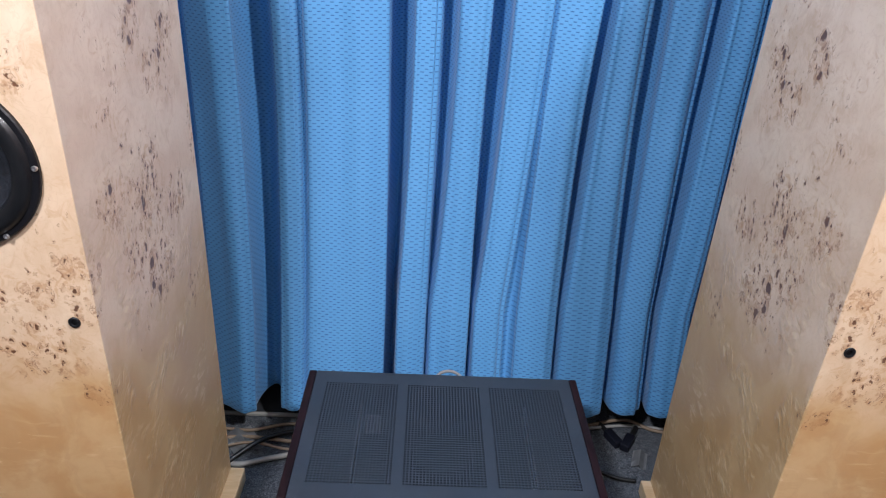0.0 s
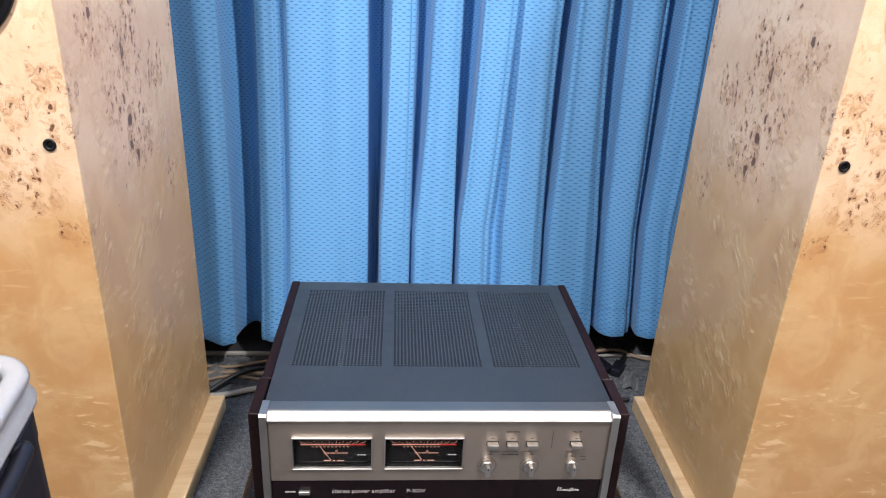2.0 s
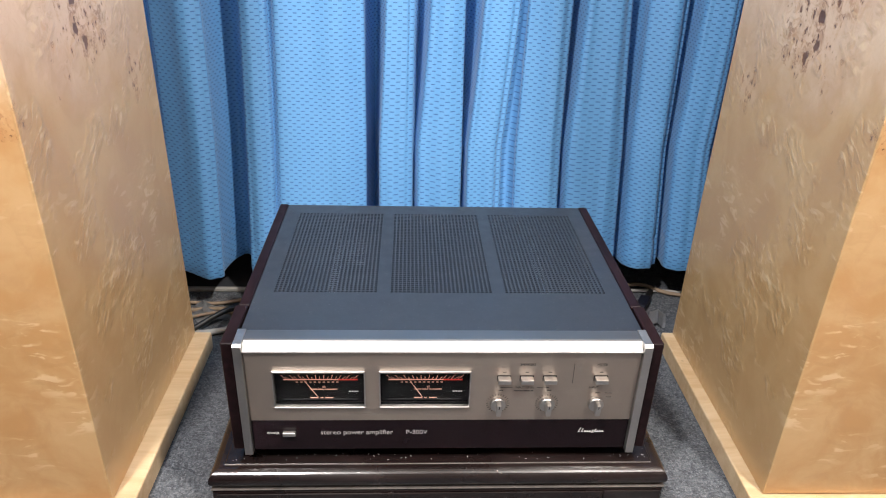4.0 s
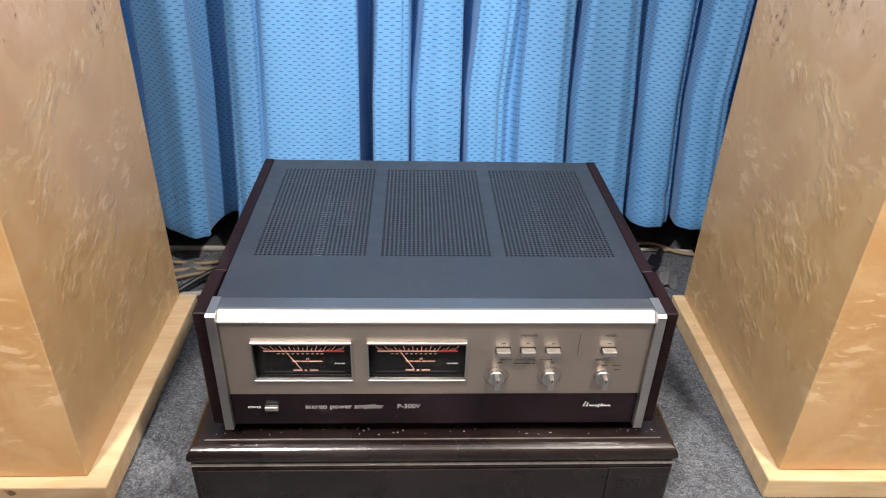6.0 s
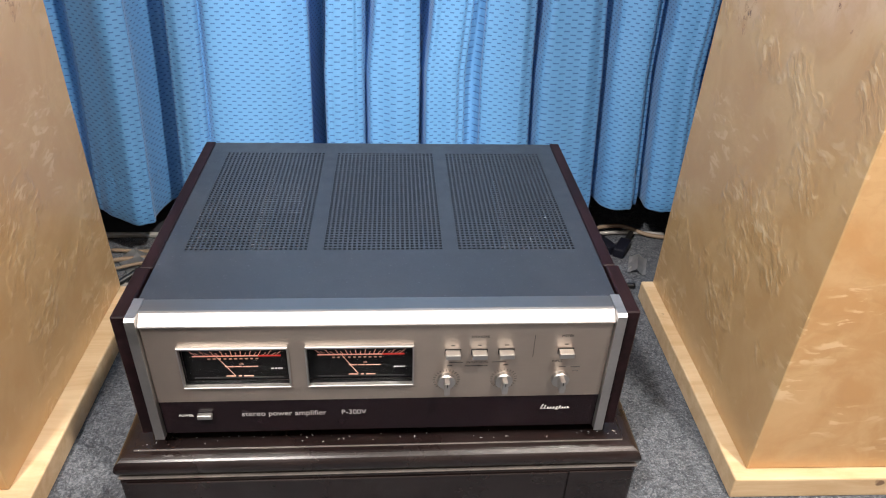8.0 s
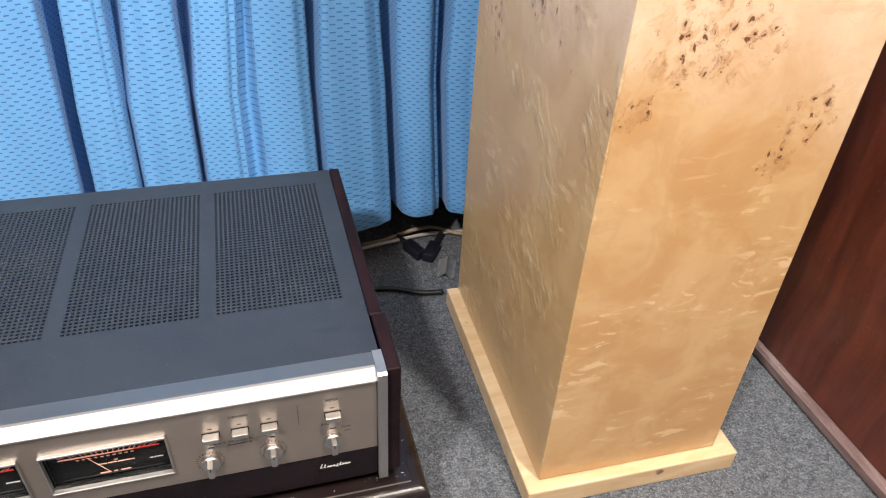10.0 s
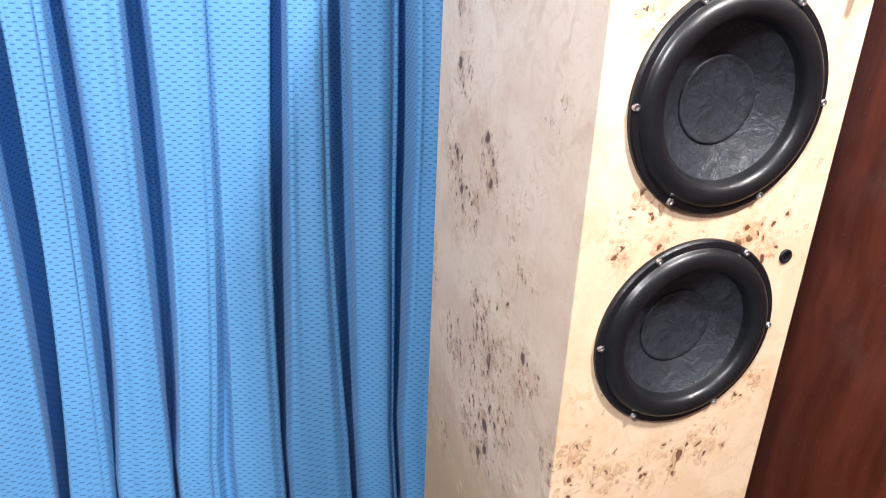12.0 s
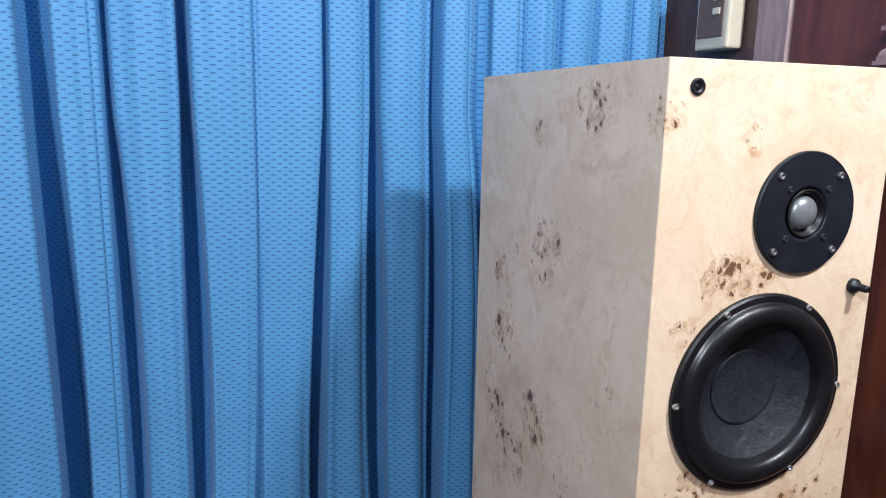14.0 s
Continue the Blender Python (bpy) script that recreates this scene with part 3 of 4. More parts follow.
def curtain():
    nz, per = 74, 5
    heights = [HEM_Z + (RAIL_Z - HEM_Z) * (j / nz) ** 1.6 for j in range(nz + 1)]
    rows = []
    for z in heights:
        line = smooth_path([(x, y, 0) for x, y in fold_line(z)], per)
        pinch = math.exp(-((z - HEM_Z - 0.062) / 0.006) ** 2)
        row = []
        for p in line:
            y = CURTAIN_Y + lean(z) + p.y + 0.005 * noise.noise((p.x * 6, z * 1.3, 3.0)) + 0.0075 * noise.noise((p.x * 22, z * 1.6, 8.0))
            y += pinch * (0.0020 + 0.0040 * noise.noise((p.x * 80, 1.0, 5.0)))
            sag = (0.010 * noise.noise((p.x * 9, 0.0, 2.0)) + 0.010 + 0.016 * min(1.0, max(0.0, p.x / 0.3))) * max(0.0, 1 - (z - HEM_Z) / 0.30)
            row.append(Vector((p.x, y, z + sag)))
        rows.append(row)
    run, arc, ref = 0.0, [0.0], rows[nz // 2]
    for p, q in zip(ref, ref[1:]):
        run += math.hypot(q.x - p.x, q.y - p.y)
        arc.append(run)
    bm = bmesh.new()
    layer = bm.loops.layers.uv.new("UVMap")
    grid = [[bm.verts.new(p) for p in row] for row in rows]
    for j in range(nz):
        for i in range(len(ref) - 1):
            f = bm.faces.new((grid[j][i], grid[j][i + 1], grid[j + 1][i + 1], grid[j + 1][i]))
            f.smooth = True
            for lp, (a, c) in zip(f.loops, ((i, j), (i + 1, j), (i + 1, j + 1), (i, j + 1))):
                lp[layer].uv = (arc[a], heights[c])
    me = bpy.data.meshes.new("curtain")
    bm.to_mesh(me)
    bm.free()
    me.materials.append(DRAPE)
    t = thing("curtain", Matrix(), "pleated blue woven curtain hanging just above the carpet", "curtain")
    ob = new("drape", me)
    ob.parent = t
    solid = ob.modifiers.new("thickness", "SOLIDIFY")
    solid.thickness, solid.offset = 0.0012, 1.0
    part("rail", box(-0.97, CURTAIN_Y + 0.110, RAIL_Z + 0.001, 0.858, CURTAIN_Y + 0.140, RAIL_Z + 0.03, 0.003), WHITE, t)


curtain()


# ---- loudspeakers ----
CAB_D, CAB_Z0, CAB_Z1, PLINTH_H = 0.362, 0.032, 1.257, 0.031
TWEETER_Z, UPPER_Z, LOWER_Z = 1.136, 0.979, 0.778


def circle_edges(bm, x, z, r, n, y):
    vs = [bm.verts.new((x + r * math.cos(2 * math.pi * i / n), y, z + r * math.sin(2 * math.pi * i / n))) for i in range(n)]
    return vs, [bm.edges.new((vs[i], vs[(i + 1) % n])) for i in range(n)]


def cabinet_mesh(mx, holes):
    """A box with a small chamfer round the front and cut-outs for the drive units. mx: half width."""
    bm = bmesh.new()
    c = 0.0008
    front = [bm.verts.new(p) for p in ((-mx + c, 0, CAB_Z0 + c), (mx - c, 0, CAB_Z0 + c), (mx - c, 0, CAB_Z1 - c), (-mx + c, 0, CAB_Z1 - c))]
    rim = [bm.verts.new(p) for p in ((-mx, c, CAB_Z0), (mx, c, CAB_Z0), (mx, c, CAB_Z1), (-mx, c, CAB_Z1))]
    back = [bm.verts.new(p) for p in ((-mx, CAB_D, CAB_Z0), (mx, CAB_D, CAB_Z0), (mx, CAB_D, CAB_Z1), (-mx, CAB_D, CAB_Z1))]
    edges = [bm.edges.new((front[i], front[(i + 1) % 4])) for i in range(4)]
    for x, z, r in holes:
        vs, es = circle_edges(bm, x, z, r, 48, 0)
        edges += es
        deep = [bm.verts.new((v.co.x, 0.06, v.co.z)) for v in vs]
        for i in range(48):
            j = (i + 1) % 48
            bm.faces.new((vs[i], vs[j], deep[j], deep[i]))
        bm.faces.new(deep)
    bmesh.ops.triangle_fill(bm, edges=edges, use_beauty=True)
    for i in range(4):
        j = (i + 1) % 4
        bm.faces.new((front[i], front[j], rim[j], rim[i]))
        bm.faces.new((rim[i], rim[j], back[j], back[i]))
    bm.faces.new(back)
    return bm


def screw(parent, x, z, y, r, material, label=""):
    bm = lathe([(0, -0.0012), (r * 0.45, -0.0012), (r * 0.45, -0.0022), (r * 0.8, -0.0024), (r, -0.0012), (r, 0.002)], 14)
    o = part("screw", bm, material, parent, label, smooth=False)
    o.matrix_local = pose(x, y, z)
    return o


def woofer(parent, x, z):
    flange = part("woofer", lathe([(0.0895, 0.002), (0.0895, -0.0035), (0.0880, -0.0050), (0.0835, -0.0055), (0.0800, -0.0040), (0.0800, 0.010)], 72), BLACK, parent, "black bass driver with a dished coated cone", smooth=False)
    flange.matrix_local = pose(x, 0, z)
    roll = [(0.0828, -0.0052)] + [(0.0725 + 0.0100 * math.cos(a), -0.0035 - 0.0085 * math.sin(a)) for a in [math.pi * i / 12 for i in range(1, 12)]] + [(0.0622, -0.002), (0.0600, 0.002)]
    part("surround", lathe(roll, 72), RUBBER, flange, smooth=True)
    part("cone", lathe([(0.0612, 0.000), (0.0560, 0.0042), (0.0470, 0.0092), (0.0360, 0.0145), (0.0330, 0.0160), (0.0, 0.0195)], 72), CONE, flange, smooth=True)
    part("dust_cap", lathe([(0.0352, 0.0150), (0.0350, 0.0134), (0.0338, 0.0130), (0.0320, 0.0138), (0.0270, 0.0152), (0.0160, 0.0168), (0.0, 0.0174)], 60), CONE, flange, smooth=True)
    for i in range(6):
        a = math.radians(60 * i)
        screw(flange, 0.0862 * math.cos(a), 0.0862 * math.sin(a), -0.0048, 0.0030, STEEL)


def tweeter(parent, x, z):
    plate = part("tweeter", lathe([(0.052, 0.002), (0.052, -0.0030), (0.0512, -0.0040), (0.0240, -0.0040), (0.0225, -0.0035), (0.0190, 0.0010), (0.0165, 0.0030)], 72), FLANGE, parent, "black dome tweeter on a round plate")
    plate.matrix_local = pose(x, 0, z)
    part("waveguide_ring", lathe([(0.0205, -0.0038), (0.0195, -0.0046), (0.0180, -0.0036), (0.0160, 0.0016), (0.0145, 0.0022)], 48), BLACK, plate, smooth=True)
    dome = [(0.0150, 0.0022)] + [(0.0143 * math.cos(a), -0.0085 * math.sin(a) + 0.0015) for a in [math.pi / 2 * i / 9 for i in range(10)]]
    part("dome", lathe(dome, 48), DOME, plate, "grey metallic dome", smooth=True)
    for i in range(4):
        a = math.radians(45 + 90 * i)
        screw(plate, 0.0445 * math.cos(a), 0.0445 * math.sin(a), -0.0040, 0.0031, STEEL)
        screw(plate, 0.0290 * math.cos(a), 0.0290 * math.sin(a), -0.0034, 0.0027, DARKSTEEL)


def socket(parent, x, z):
    o = part("grille_socket", lathe([(0.0066, 0.001), (0.0066, -0.0012), (0.0058, -0.0020), (0.0036, -0.0018), (0.0030, 0.0000), (0.0028, -0.0004), (0.0, -0.0003)], 28), RUBBER, parent, "black grille socket", smooth=True)
    o.matrix_local = pose(x, 0, z)


def loudspeaker(x, side, turn):
    """side +1: sockets as on the east cabinet; -1: mirrored."""
    t = thing("floorstanding_speaker", pose(x, 0.002, 0, 0, 0, turn), "tall floorstanding speaker in pale burl veneer on a square plinth", "speaker", "pair of speakers")
    h = CAB_W / 2
    s = side
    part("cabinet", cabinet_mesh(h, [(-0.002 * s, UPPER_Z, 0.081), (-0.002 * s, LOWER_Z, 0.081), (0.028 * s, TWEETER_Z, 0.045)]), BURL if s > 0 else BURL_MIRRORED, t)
    part("plinth", box(-h - 0.018, -0.015, 0.0, h + 0.026, CAB_D + 0.004, PLINTH_H, 0.0022, 2), MAPLE, t, "light solid wood plinth with small knots")
    woofer(t, -0.002 * s, UPPER_Z)
    woofer(t, -0.002 * s, LOWER_Z)
    tweeter(t, 0.028 * s, TWEETER_Z)
    for dx, z in ((-0.090, 1.236), (0.090, 0.843), (-0.091, 0.599)):
        socket(t, dx * s, z)
    peg = part("grille_peg", lathe([(0.0068, 0.001), (0.0068, -0.003), (0.0060, -0.0045), (0.0036, -0.006), (0.0033, -0.015), (0.0028, -0.0165), (0.0, -0.0165)], 28), RUBBER, t, "black grille peg left in its socket", smooth=True)
    peg.matrix_local = pose(0.094 * s, 0, 1.069)
    return t


loudspeaker(0.411 + CAB_W / 2, 1, -1.0)
loudspeaker(-0.396 - CAB_W / 2, -1, 0.0)


# ---- the stand ----
STAND_Z = 0.096


def stand():
    t = thing("low_stand", pose(0, 0, 0), "low dark lacquered wooden stand with a rounded edge, scratched and dusty", "stand")
    prof = [(-0.004, 0.096), (-0.005, 0.0952), (-0.0075, 0.0952)]
    prof += [(-0.0095 - 0.0120 * math.sin(a), 0.0835 + 0.0117 * math.cos(a)) for a in [math.radians(6 + 12 * i) for i in range(11)]]
    prof += [(-0.0165, 0.0745), (-0.0165, 0.0725)]
    bm = bmesh.new()
    hw, back = 0.2705, 0.372
    rows = []
    for oy, z in [(0.12, 0.096)] + prof + [(0.12, 0.0725)]:
        e = -0.0215 - oy                      # how far the outline lies inside the widest one
        e = -e
        rows.append([bm.verts.new(p) for p in ((-hw + e, -0.0215 + e, z), (hw - e, -0.0215 + e, z), (hw - e, back - e, z), (-hw + e, back - e, z))])
    for a, c in zip(rows, rows[1:]):
        for i in range(4):
            j = (i + 1) % 4
            bm.faces.new((a[i], a[j], c[j], c[i]))
    bm.faces.new(rows[0]), bm.faces.new(rows[-1])
    part("top", bm, EBONY, t, smooth=False)
    part("worn_rim", box(-0.2525, -0.0062, 0.0953, 0.2525, -0.0046, 0.0966, 0.0004), WORNEDGE, t, "lip with its lacquer rubbed off")
    part("edge_strip", box(-0.2690, -0.0203, 0.0698, 0.2690, back - 0.004, 0.0716, 0.0005), WORNEDGE, t, "worn edge line")
    part("carcass", box(-0.2685, -0.0195, 0.0, 0.2685, back - 0.003, 0.0688, 0.0025, 2), EBONY, t)
    part("drawer_front", box(-0.2620, -0.0215, 0.006, 0.1950, -0.0197, 0.0650, 0.0008), EBONY, t)
    part("end_block", box(0.1962, -0.0212, 0.004, 0.2660, -0.0197, 0.0655, 0.0008), EBONY, t)


stand()


# ---- the amplifier ----
def text(body, size, material, parent, x, z, y, name="lettering", align="LEFT", shear=0.0, extrude=0.0001):
    cu = bpy.data.curves.new(name, "FONT")
    cu.body, cu.size, cu.align_x, cu.align_y, cu.shear, cu.extrude = body, size, align, "CENTER", shear, extrude
    tmp = bpy.data.objects.new(name, cu)
    scene.collection.objects.link(tmp)
    me = bpy.data.meshes.new_from_object(tmp.evaluated_get(bpy.context.evaluated_depsgraph_get()))
    bpy.data.objects.remove(tmp)
    me.materials.clear()
    me.materials.append(material)
    ob = new(name, me)
    ob.parent = parent
    ob.matrix_local = pose(x, y, z, 90, 0, 0)
    return ob


def bars(parent, name, spans, z, h, y, material):
    """Unreadable print: short flat bars."""
    for a, c in spans:
        part(name, box(a, y, z - h / 2, c, y + 0.0006, z + h / 2), material, parent)


def perforated(x0, x1, y0, y1, nx, ny, z, hole, slot):
    """A sheet with rows of square punched holes."""
    px, py = (x1 - x0) / nx, (y1 - y0) / ny
    verts, faces = [], []
    thick = 0.0012
    for i in range(nx):
        for j in range(ny):
            ax, ay = x0 + i * px, y0 + j * py
            b = len(verts)
            hx, hy = (px - hole) / 2, (py - slot) / 2
            verts += [(ax, ay, z), (ax + px, ay, z), (ax + px, ay + py, z), (ax, ay + py, z)]
            inner = [(ax + hx, ay + hy), (ax + px - hx, ay + hy), (ax + px - hx, ay + py - hy), (ax + hx, ay + py - hy)]
            verts += [(*p, z) for p in inner] + [(*p, z - thick) for p in inner]
            for k in range(4):
                n = (k + 1) % 4
                faces.append((b + k, b + n, b + 4 + n, b + 4 + k))
                faces.append((b + 4 + k, b + 4 + n, b + 8 + n, b + 8 + k))
    me = bpy.data.meshes.new("vent_grille")
    me.from_pydata(verts, [], faces)
    me.materials.append(TOPMETAL)
    return me


def meter(parent, x0, x1, z0, z1):
    frame_ = bmesh.new()
    w = 0.0028
    frame_ = box(x0, -0.0035, z1 - w, x1, 0.002, z1, 0.0006)
    frame_ = box(x0, -0.0035, z0, x1, 0.002, z0 + w * 0.8, 0.0006, bm=frame_)
    frame_ = box(x0, -0.0030, z0 + w * 0.8, x0 + w * 0.45, 0.002, z1 - w, bm=frame_)
    frame_ = box(x1 - w * 0.45, -0.0030, z0 + w * 0.8, x1, 0.002, z1 - w, bm=frame_)
    f = part("meter", frame_, BRIGHT, parent, "lit power meter in a bright frame")
    deep = 0.0080
    part("meter_well", box(x0 + 0.001, deep, z0 + 0.001, x1 - 0.001, deep + 0.002, z1 - 0.001), FACE, f)
    liner = box(x0, 0.0021, z1 - 0.0006, x1, deep, z1 + 0.0004)
    liner = box(x0, 0.0021, z0 - 0.0004, x1, deep, z0 + 0.0006, bm=liner)
    liner = box(x0 - 0.0004, 0.0021, z0 + 0.0006, x0 + 0.0006, deep, z1 - 0.0006, bm=liner)
    liner = box(x1 - 0.0006, 0.0021, z0 + 0.0006, x1 + 0.0004, deep, z1 - 0.0006, bm=liner)
    part("liner", liner, FACE, f)
    ix0, ix1, iz0, iz1 = x0 + 0.008, x1 - 0.008, z0 + 0.004, z1 - 0.004
    zs = z0 + 0.62 * (z1 - z0)
    y = deep - 0.0006
    xm = ix0 + 0.74 * (ix1 - ix0)
    part("scale_line", box(ix0 + 0.002, y, zs, xm, y + 0.0004, zs + 0.0011), AMBER, f)
    part("red_zone", box(xm, y, zs - 0.0003, ix1 - 0.001, y + 0.0004, zs + 0.0013), REDZONE, f)
    ticks = None
    mid = (x0 + x1) / 2
    for i in range(19):
        x = ix0 + 0.006 + (ix1 - ix0 - 0.012) * i / 18
        lean = (x - mid) * 0.16
        ln = 0.0058 if i % 2 == 0 else 0.0036
        b = bmesh.new()
        q = 0.00030
        vs = [b.verts.new(p) for p in ((x - q, y, zs + 0.0012), (x + q, y, zs + 0.0012), (x + q + lean, y, zs + 0.0012 + ln), (x - q + lean, y, zs + 0.0012 + ln))]
        b.faces.new(vs)
        ticks = join(ticks, b)
    part("tick_marks", ticks, AMBER, f)
    for i, s in enumerate(("40", "30", "20", "10", "0", "+3")):
        xx = ix0 + 0.004 + (ix1 - ix0 - 0.010) * (0.0, 0.21, 0.42, 0.60, 0.84, 0.97)[i]
        text(s, 0.0036, PALEGLOW if i < 4 else REDZONE, f, xx, zs + 0.0094, y, "scale_number", "CENTER")
    bars(f, "scale_print", [(ix0 + 0.016 + 0.0050 * i, ix0 + 0.0185 + 0.0050 * i) for i in range(10)], zs - 0.0030, 0.0011, y, PALEGLOW)
    text("dB", 0.0036, PALEGLOW, f, mid + 0.004, zs - 0.0095, y, "scale_number", "CENTER")
    bars(f, "face_print", [(mid - 0.012, mid - 0.004), (mid - 0.003, mid + 0.004), (mid + 0.005, mid + 0.019)], zs - 0.0130, 0.0006, y, PALEGLOW)
    bars(f, "brand_mark", [(x1 - 0.0195, x1 - 0.0170), (x1 - 0.0162, x1 - 0.0140), (x1 - 0.0132, x1 - 0.0085)], zs - 0.0160, 0.0010, y, FADED)
    part("light_slot", box(ix0 + 0.001, y, z0 + 0.0040, ix1 - 0.001, y + 0.0004, z0 + 0.0056), INNER, f)
    for dx, w_ in ((-0.0105, 0.0016), (-0.006, 0.0030), (0.001, 0.0014), (0.008, 0.0030), (0.0125, 0.0013)):
        bars(f, "lamp_strip", [(mid + dx - w_, mid + dx + w_)], z0 + 0.0068, 0.0010, y, PALEGLOW)
    b = bmesh.new()
    a = ((x0 + x1) / 2 - 0.003, z0 + 0.010)
    e = ((x0 + x1) / 2 - 0.019, zs + 0.004)
    q = 0.00035
    vs = [b.verts.new(p) for p in ((a[0] - q, y - 0.002, a[1]), (a[0] + q, y - 0.002, a[1]), (e[0] + q, y - 0.002, e[1]), (e[0] - q, y - 0.002, e[1]))]
    b.faces.new(vs)
    part("needle", b, NEEDLE, f)
    g = part("glass", box(x0 + 0.002, 0.0005, z0 + 0.002, x1 - 0.002, 0.0015, z1 - 0.0025), GLASS, f)
    g.visible_shadow = False


def knob(parent, x, z, marks):
    k = part("knob", lathe([(0.0090, 0.000), (0.0090, -0.004), (0.0083, -0.0052), (0.0, -0.0052)], 36), BRIGHT, parent, "round silver knob with a grip bar")
    k.matrix_local = pose(x, 0, z)
    b = prism([(-0.0026, -0.0076), (0.0026, -0.0076), (0.0030, 0.0), (0.0022, 0.0076), (-0.0022, 0.0076), (-0.0030, 0.0)], -0.0150, -0.0045)
    bmesh.ops.bevel(b, geom=b.edges[:], offset=0.0006, segments=2, affect="EDGES")
    part("grip", b, BRIGHT, k)
    part("pointer", box(-0.0004, -0.0154, 0.003, 0.0004, -0.0149, 0.0070), BLACK, k)
    if marks:
        bm = None
        for i in range(21):
            a = math.radians(-60 + 300 * i / 20)
            c = box(-0.0012, -0.0004, -0.0003, 0.0012, 0.0003, 0.0003)
            bmesh.ops.transform(c, matrix=pose(0.0122 * math.cos(a), 0, 0.0122 * math.sin(a), 0, -math.degrees(a), 0), verts=c.verts)
            bm = join(bm, c)
        part("dial_marks", bm, GREYINK, k)


def amplifier():
    t = thing("power_amplifier", pose(0, 0, 0), "silver-fronted stereo power amplifier with rosewood cheeks and twin meters", "amplifier")
    zb, zt = 0.114, 0.262
    # cheeks, stepped near the front
    for s in (-1, 1):
        a, c = sorted((s * 0.2285, s * 0.2425))
        part("side_cheek", box(a, 0.001, zb, c, 0.0795, zt + 0.0012, 0.0012), ROSEWOOD, t, "dark rosewood side cheek")
        a, c = sorted((s * 0.2265, s * 0.2395))
        part("side_cheek", box(a, 0.080, zb, c, 0.377, zt + 0.0005, 0.0012), ROSEWOOD, t, "dark rosewood side cheek")
    # sheet metal top round the three vent fields
    fields = [(-0.2055, -0.0785), (-0.0635, 0.0635), (0.0785, 0.2055)]
    y0, y1 = 0.112, 0.347
    for x0, x1 in fields:
        o = new("vent_grille", perforated(x0, x1, y0, y1, 25, 46, zt - 0.001, 0.0031, 0.0027))
        o.parent = t
    xs = [-0.226, *(e for f in fields for e in f), 0.226]
    ys = [0.0275, y0, y1, 0.376]
    top = bmesh.new()
    vs = [[top.verts.new((x, y, zt - 0.001)) for y in ys] for x in xs]
    for i in range(len(xs) - 1):
        for j in range(3):
            if not (j == 1 and i % 2 == 1):
                top.faces.new((vs[i][j], vs[i + 1][j], vs[i + 1][j + 1], vs[i][j + 1]))
    rim = bmesh.ops.extrude_edge_only(top, edges=[e for e in top.edges if e.is_boundary])["geom"]
    bmesh.ops.translate(top, vec=(0, 0, -0.0012), verts=[v for v in rim if isinstance(v, bmesh.types.BMVert)])
    part("top_cover", top, TOPMETAL, t, "blue-grey enamelled metal top, lightly dusty")
    part("back_panel", box(-0.2262, 0.3765, zb, 0.2262, 0.379, zt - 0.002), TOPMETAL, t)
    part("chassis", box(-0.2255, 0.030, zb + 0.002, 0.2255, 0.376, zb + 0.045), INNER, t)
    for x in (-0.145, 0.145):
        part("heat_sink", box(x - 0.055, 0.13, zb + 0.0455, x + 0.055, 0.335, zb + 0.10, 0.002), INNER, t)
    part("transformer", lathe([(0.0, 0.06), (0.048, 0.06), (0.052, 0.055), (0.052, 0.0), (0.0, 0.0)], 36, m=pose(0, 0.23, zb + 0.0455, 90)), INNER, t)
    part("bus_bar", box(-0.1420, 0.125, zb + 0.1005, -0.1390, 0.305, zb + 0.138), INNERBAR, t)
    part("bus_bar", box(0.1400, 0.135, zb + 0.1005, 0.1415, 0.315, zb + 0.134), INNERBAR, t)
    bm = None
    for i in range(4):
        bm = box(-0.130 + 0.007 * i, 0.268, zb + 0.1005, -0.126 + 0.007 * i, 0.276, zb + 0.138, bm=bm)
    part("terminal_block", bm, INNERBAR, t)
    # front
    face = None
    for x0, x1, z0, z1 in ((-0.2185, 0.2185, 0.2290, 0.2525), (-0.2185, 0.2185, 0.158, 0.1775), (-0.2185, -0.190, 0.1775, 0.229),
                           (-0.088, -0.0725, 0.1775, 0.229), (0.0300, 0.2185, 0.1775, 0.229)):
        face = box(x0, 0.0, z0, x1, 0.012, z1, bm=face)
    bmesh.ops.remove_doubles(face, verts=face.verts, dist=1e-5)
    part("front_panel", face, SILVER, t, "brushed champagne silver fascia")
    part("inner_bulkhead", box(-0.2185, 0.0145, 0.158, 0.2185, 0.0265, 0.2525), FACE, t)
    brow = extrude_profile([(0.0272, 0.2622), (0.0265, 0.2636), (0.0095, 0.2636), (0.0070, 0.2628), (-0.0028, 0.2548), (-0.0034, 0.2538), (-0.0024, 0.2528), (0.0272, 0.2528)], 0, -0.2190, 0.2190)
    part("brow", brow, BROWMETAL, t, "polished silver top lip")
    for s in (-1, 1):
        a, c = sorted((s * 0.2192, s * 0.2283))
        rail = extrude_profile([(0.0272, 0.2645), (-0.0020, 0.2645), (-0.0050, 0.2620), (-0.0050, 0.1112), (0.0272, 0.1112)], 0, a, c)
        part("front_rail", rail, BRIGHT, t, "bright silver front rail")
    part("lower_panel", box(-0.2188, 0.0008, 0.1135, 0.2188, 0.012, 0.1575, 0.0008), LOWER, t, "dark brown lower panel")
    part("power_button", box(-0.1835, -0.0045, 0.1368, -0.1690, 0.0007, 0.1425, 0.0007), BRIGHT, t)
    text("POWER", 0.0040, WHITE, t, -0.2020, 0.1385, 0.0005)
    text("stereo power amplifier", 0.0090, FADED, t, -0.1410, 0.1392, 0.0005)
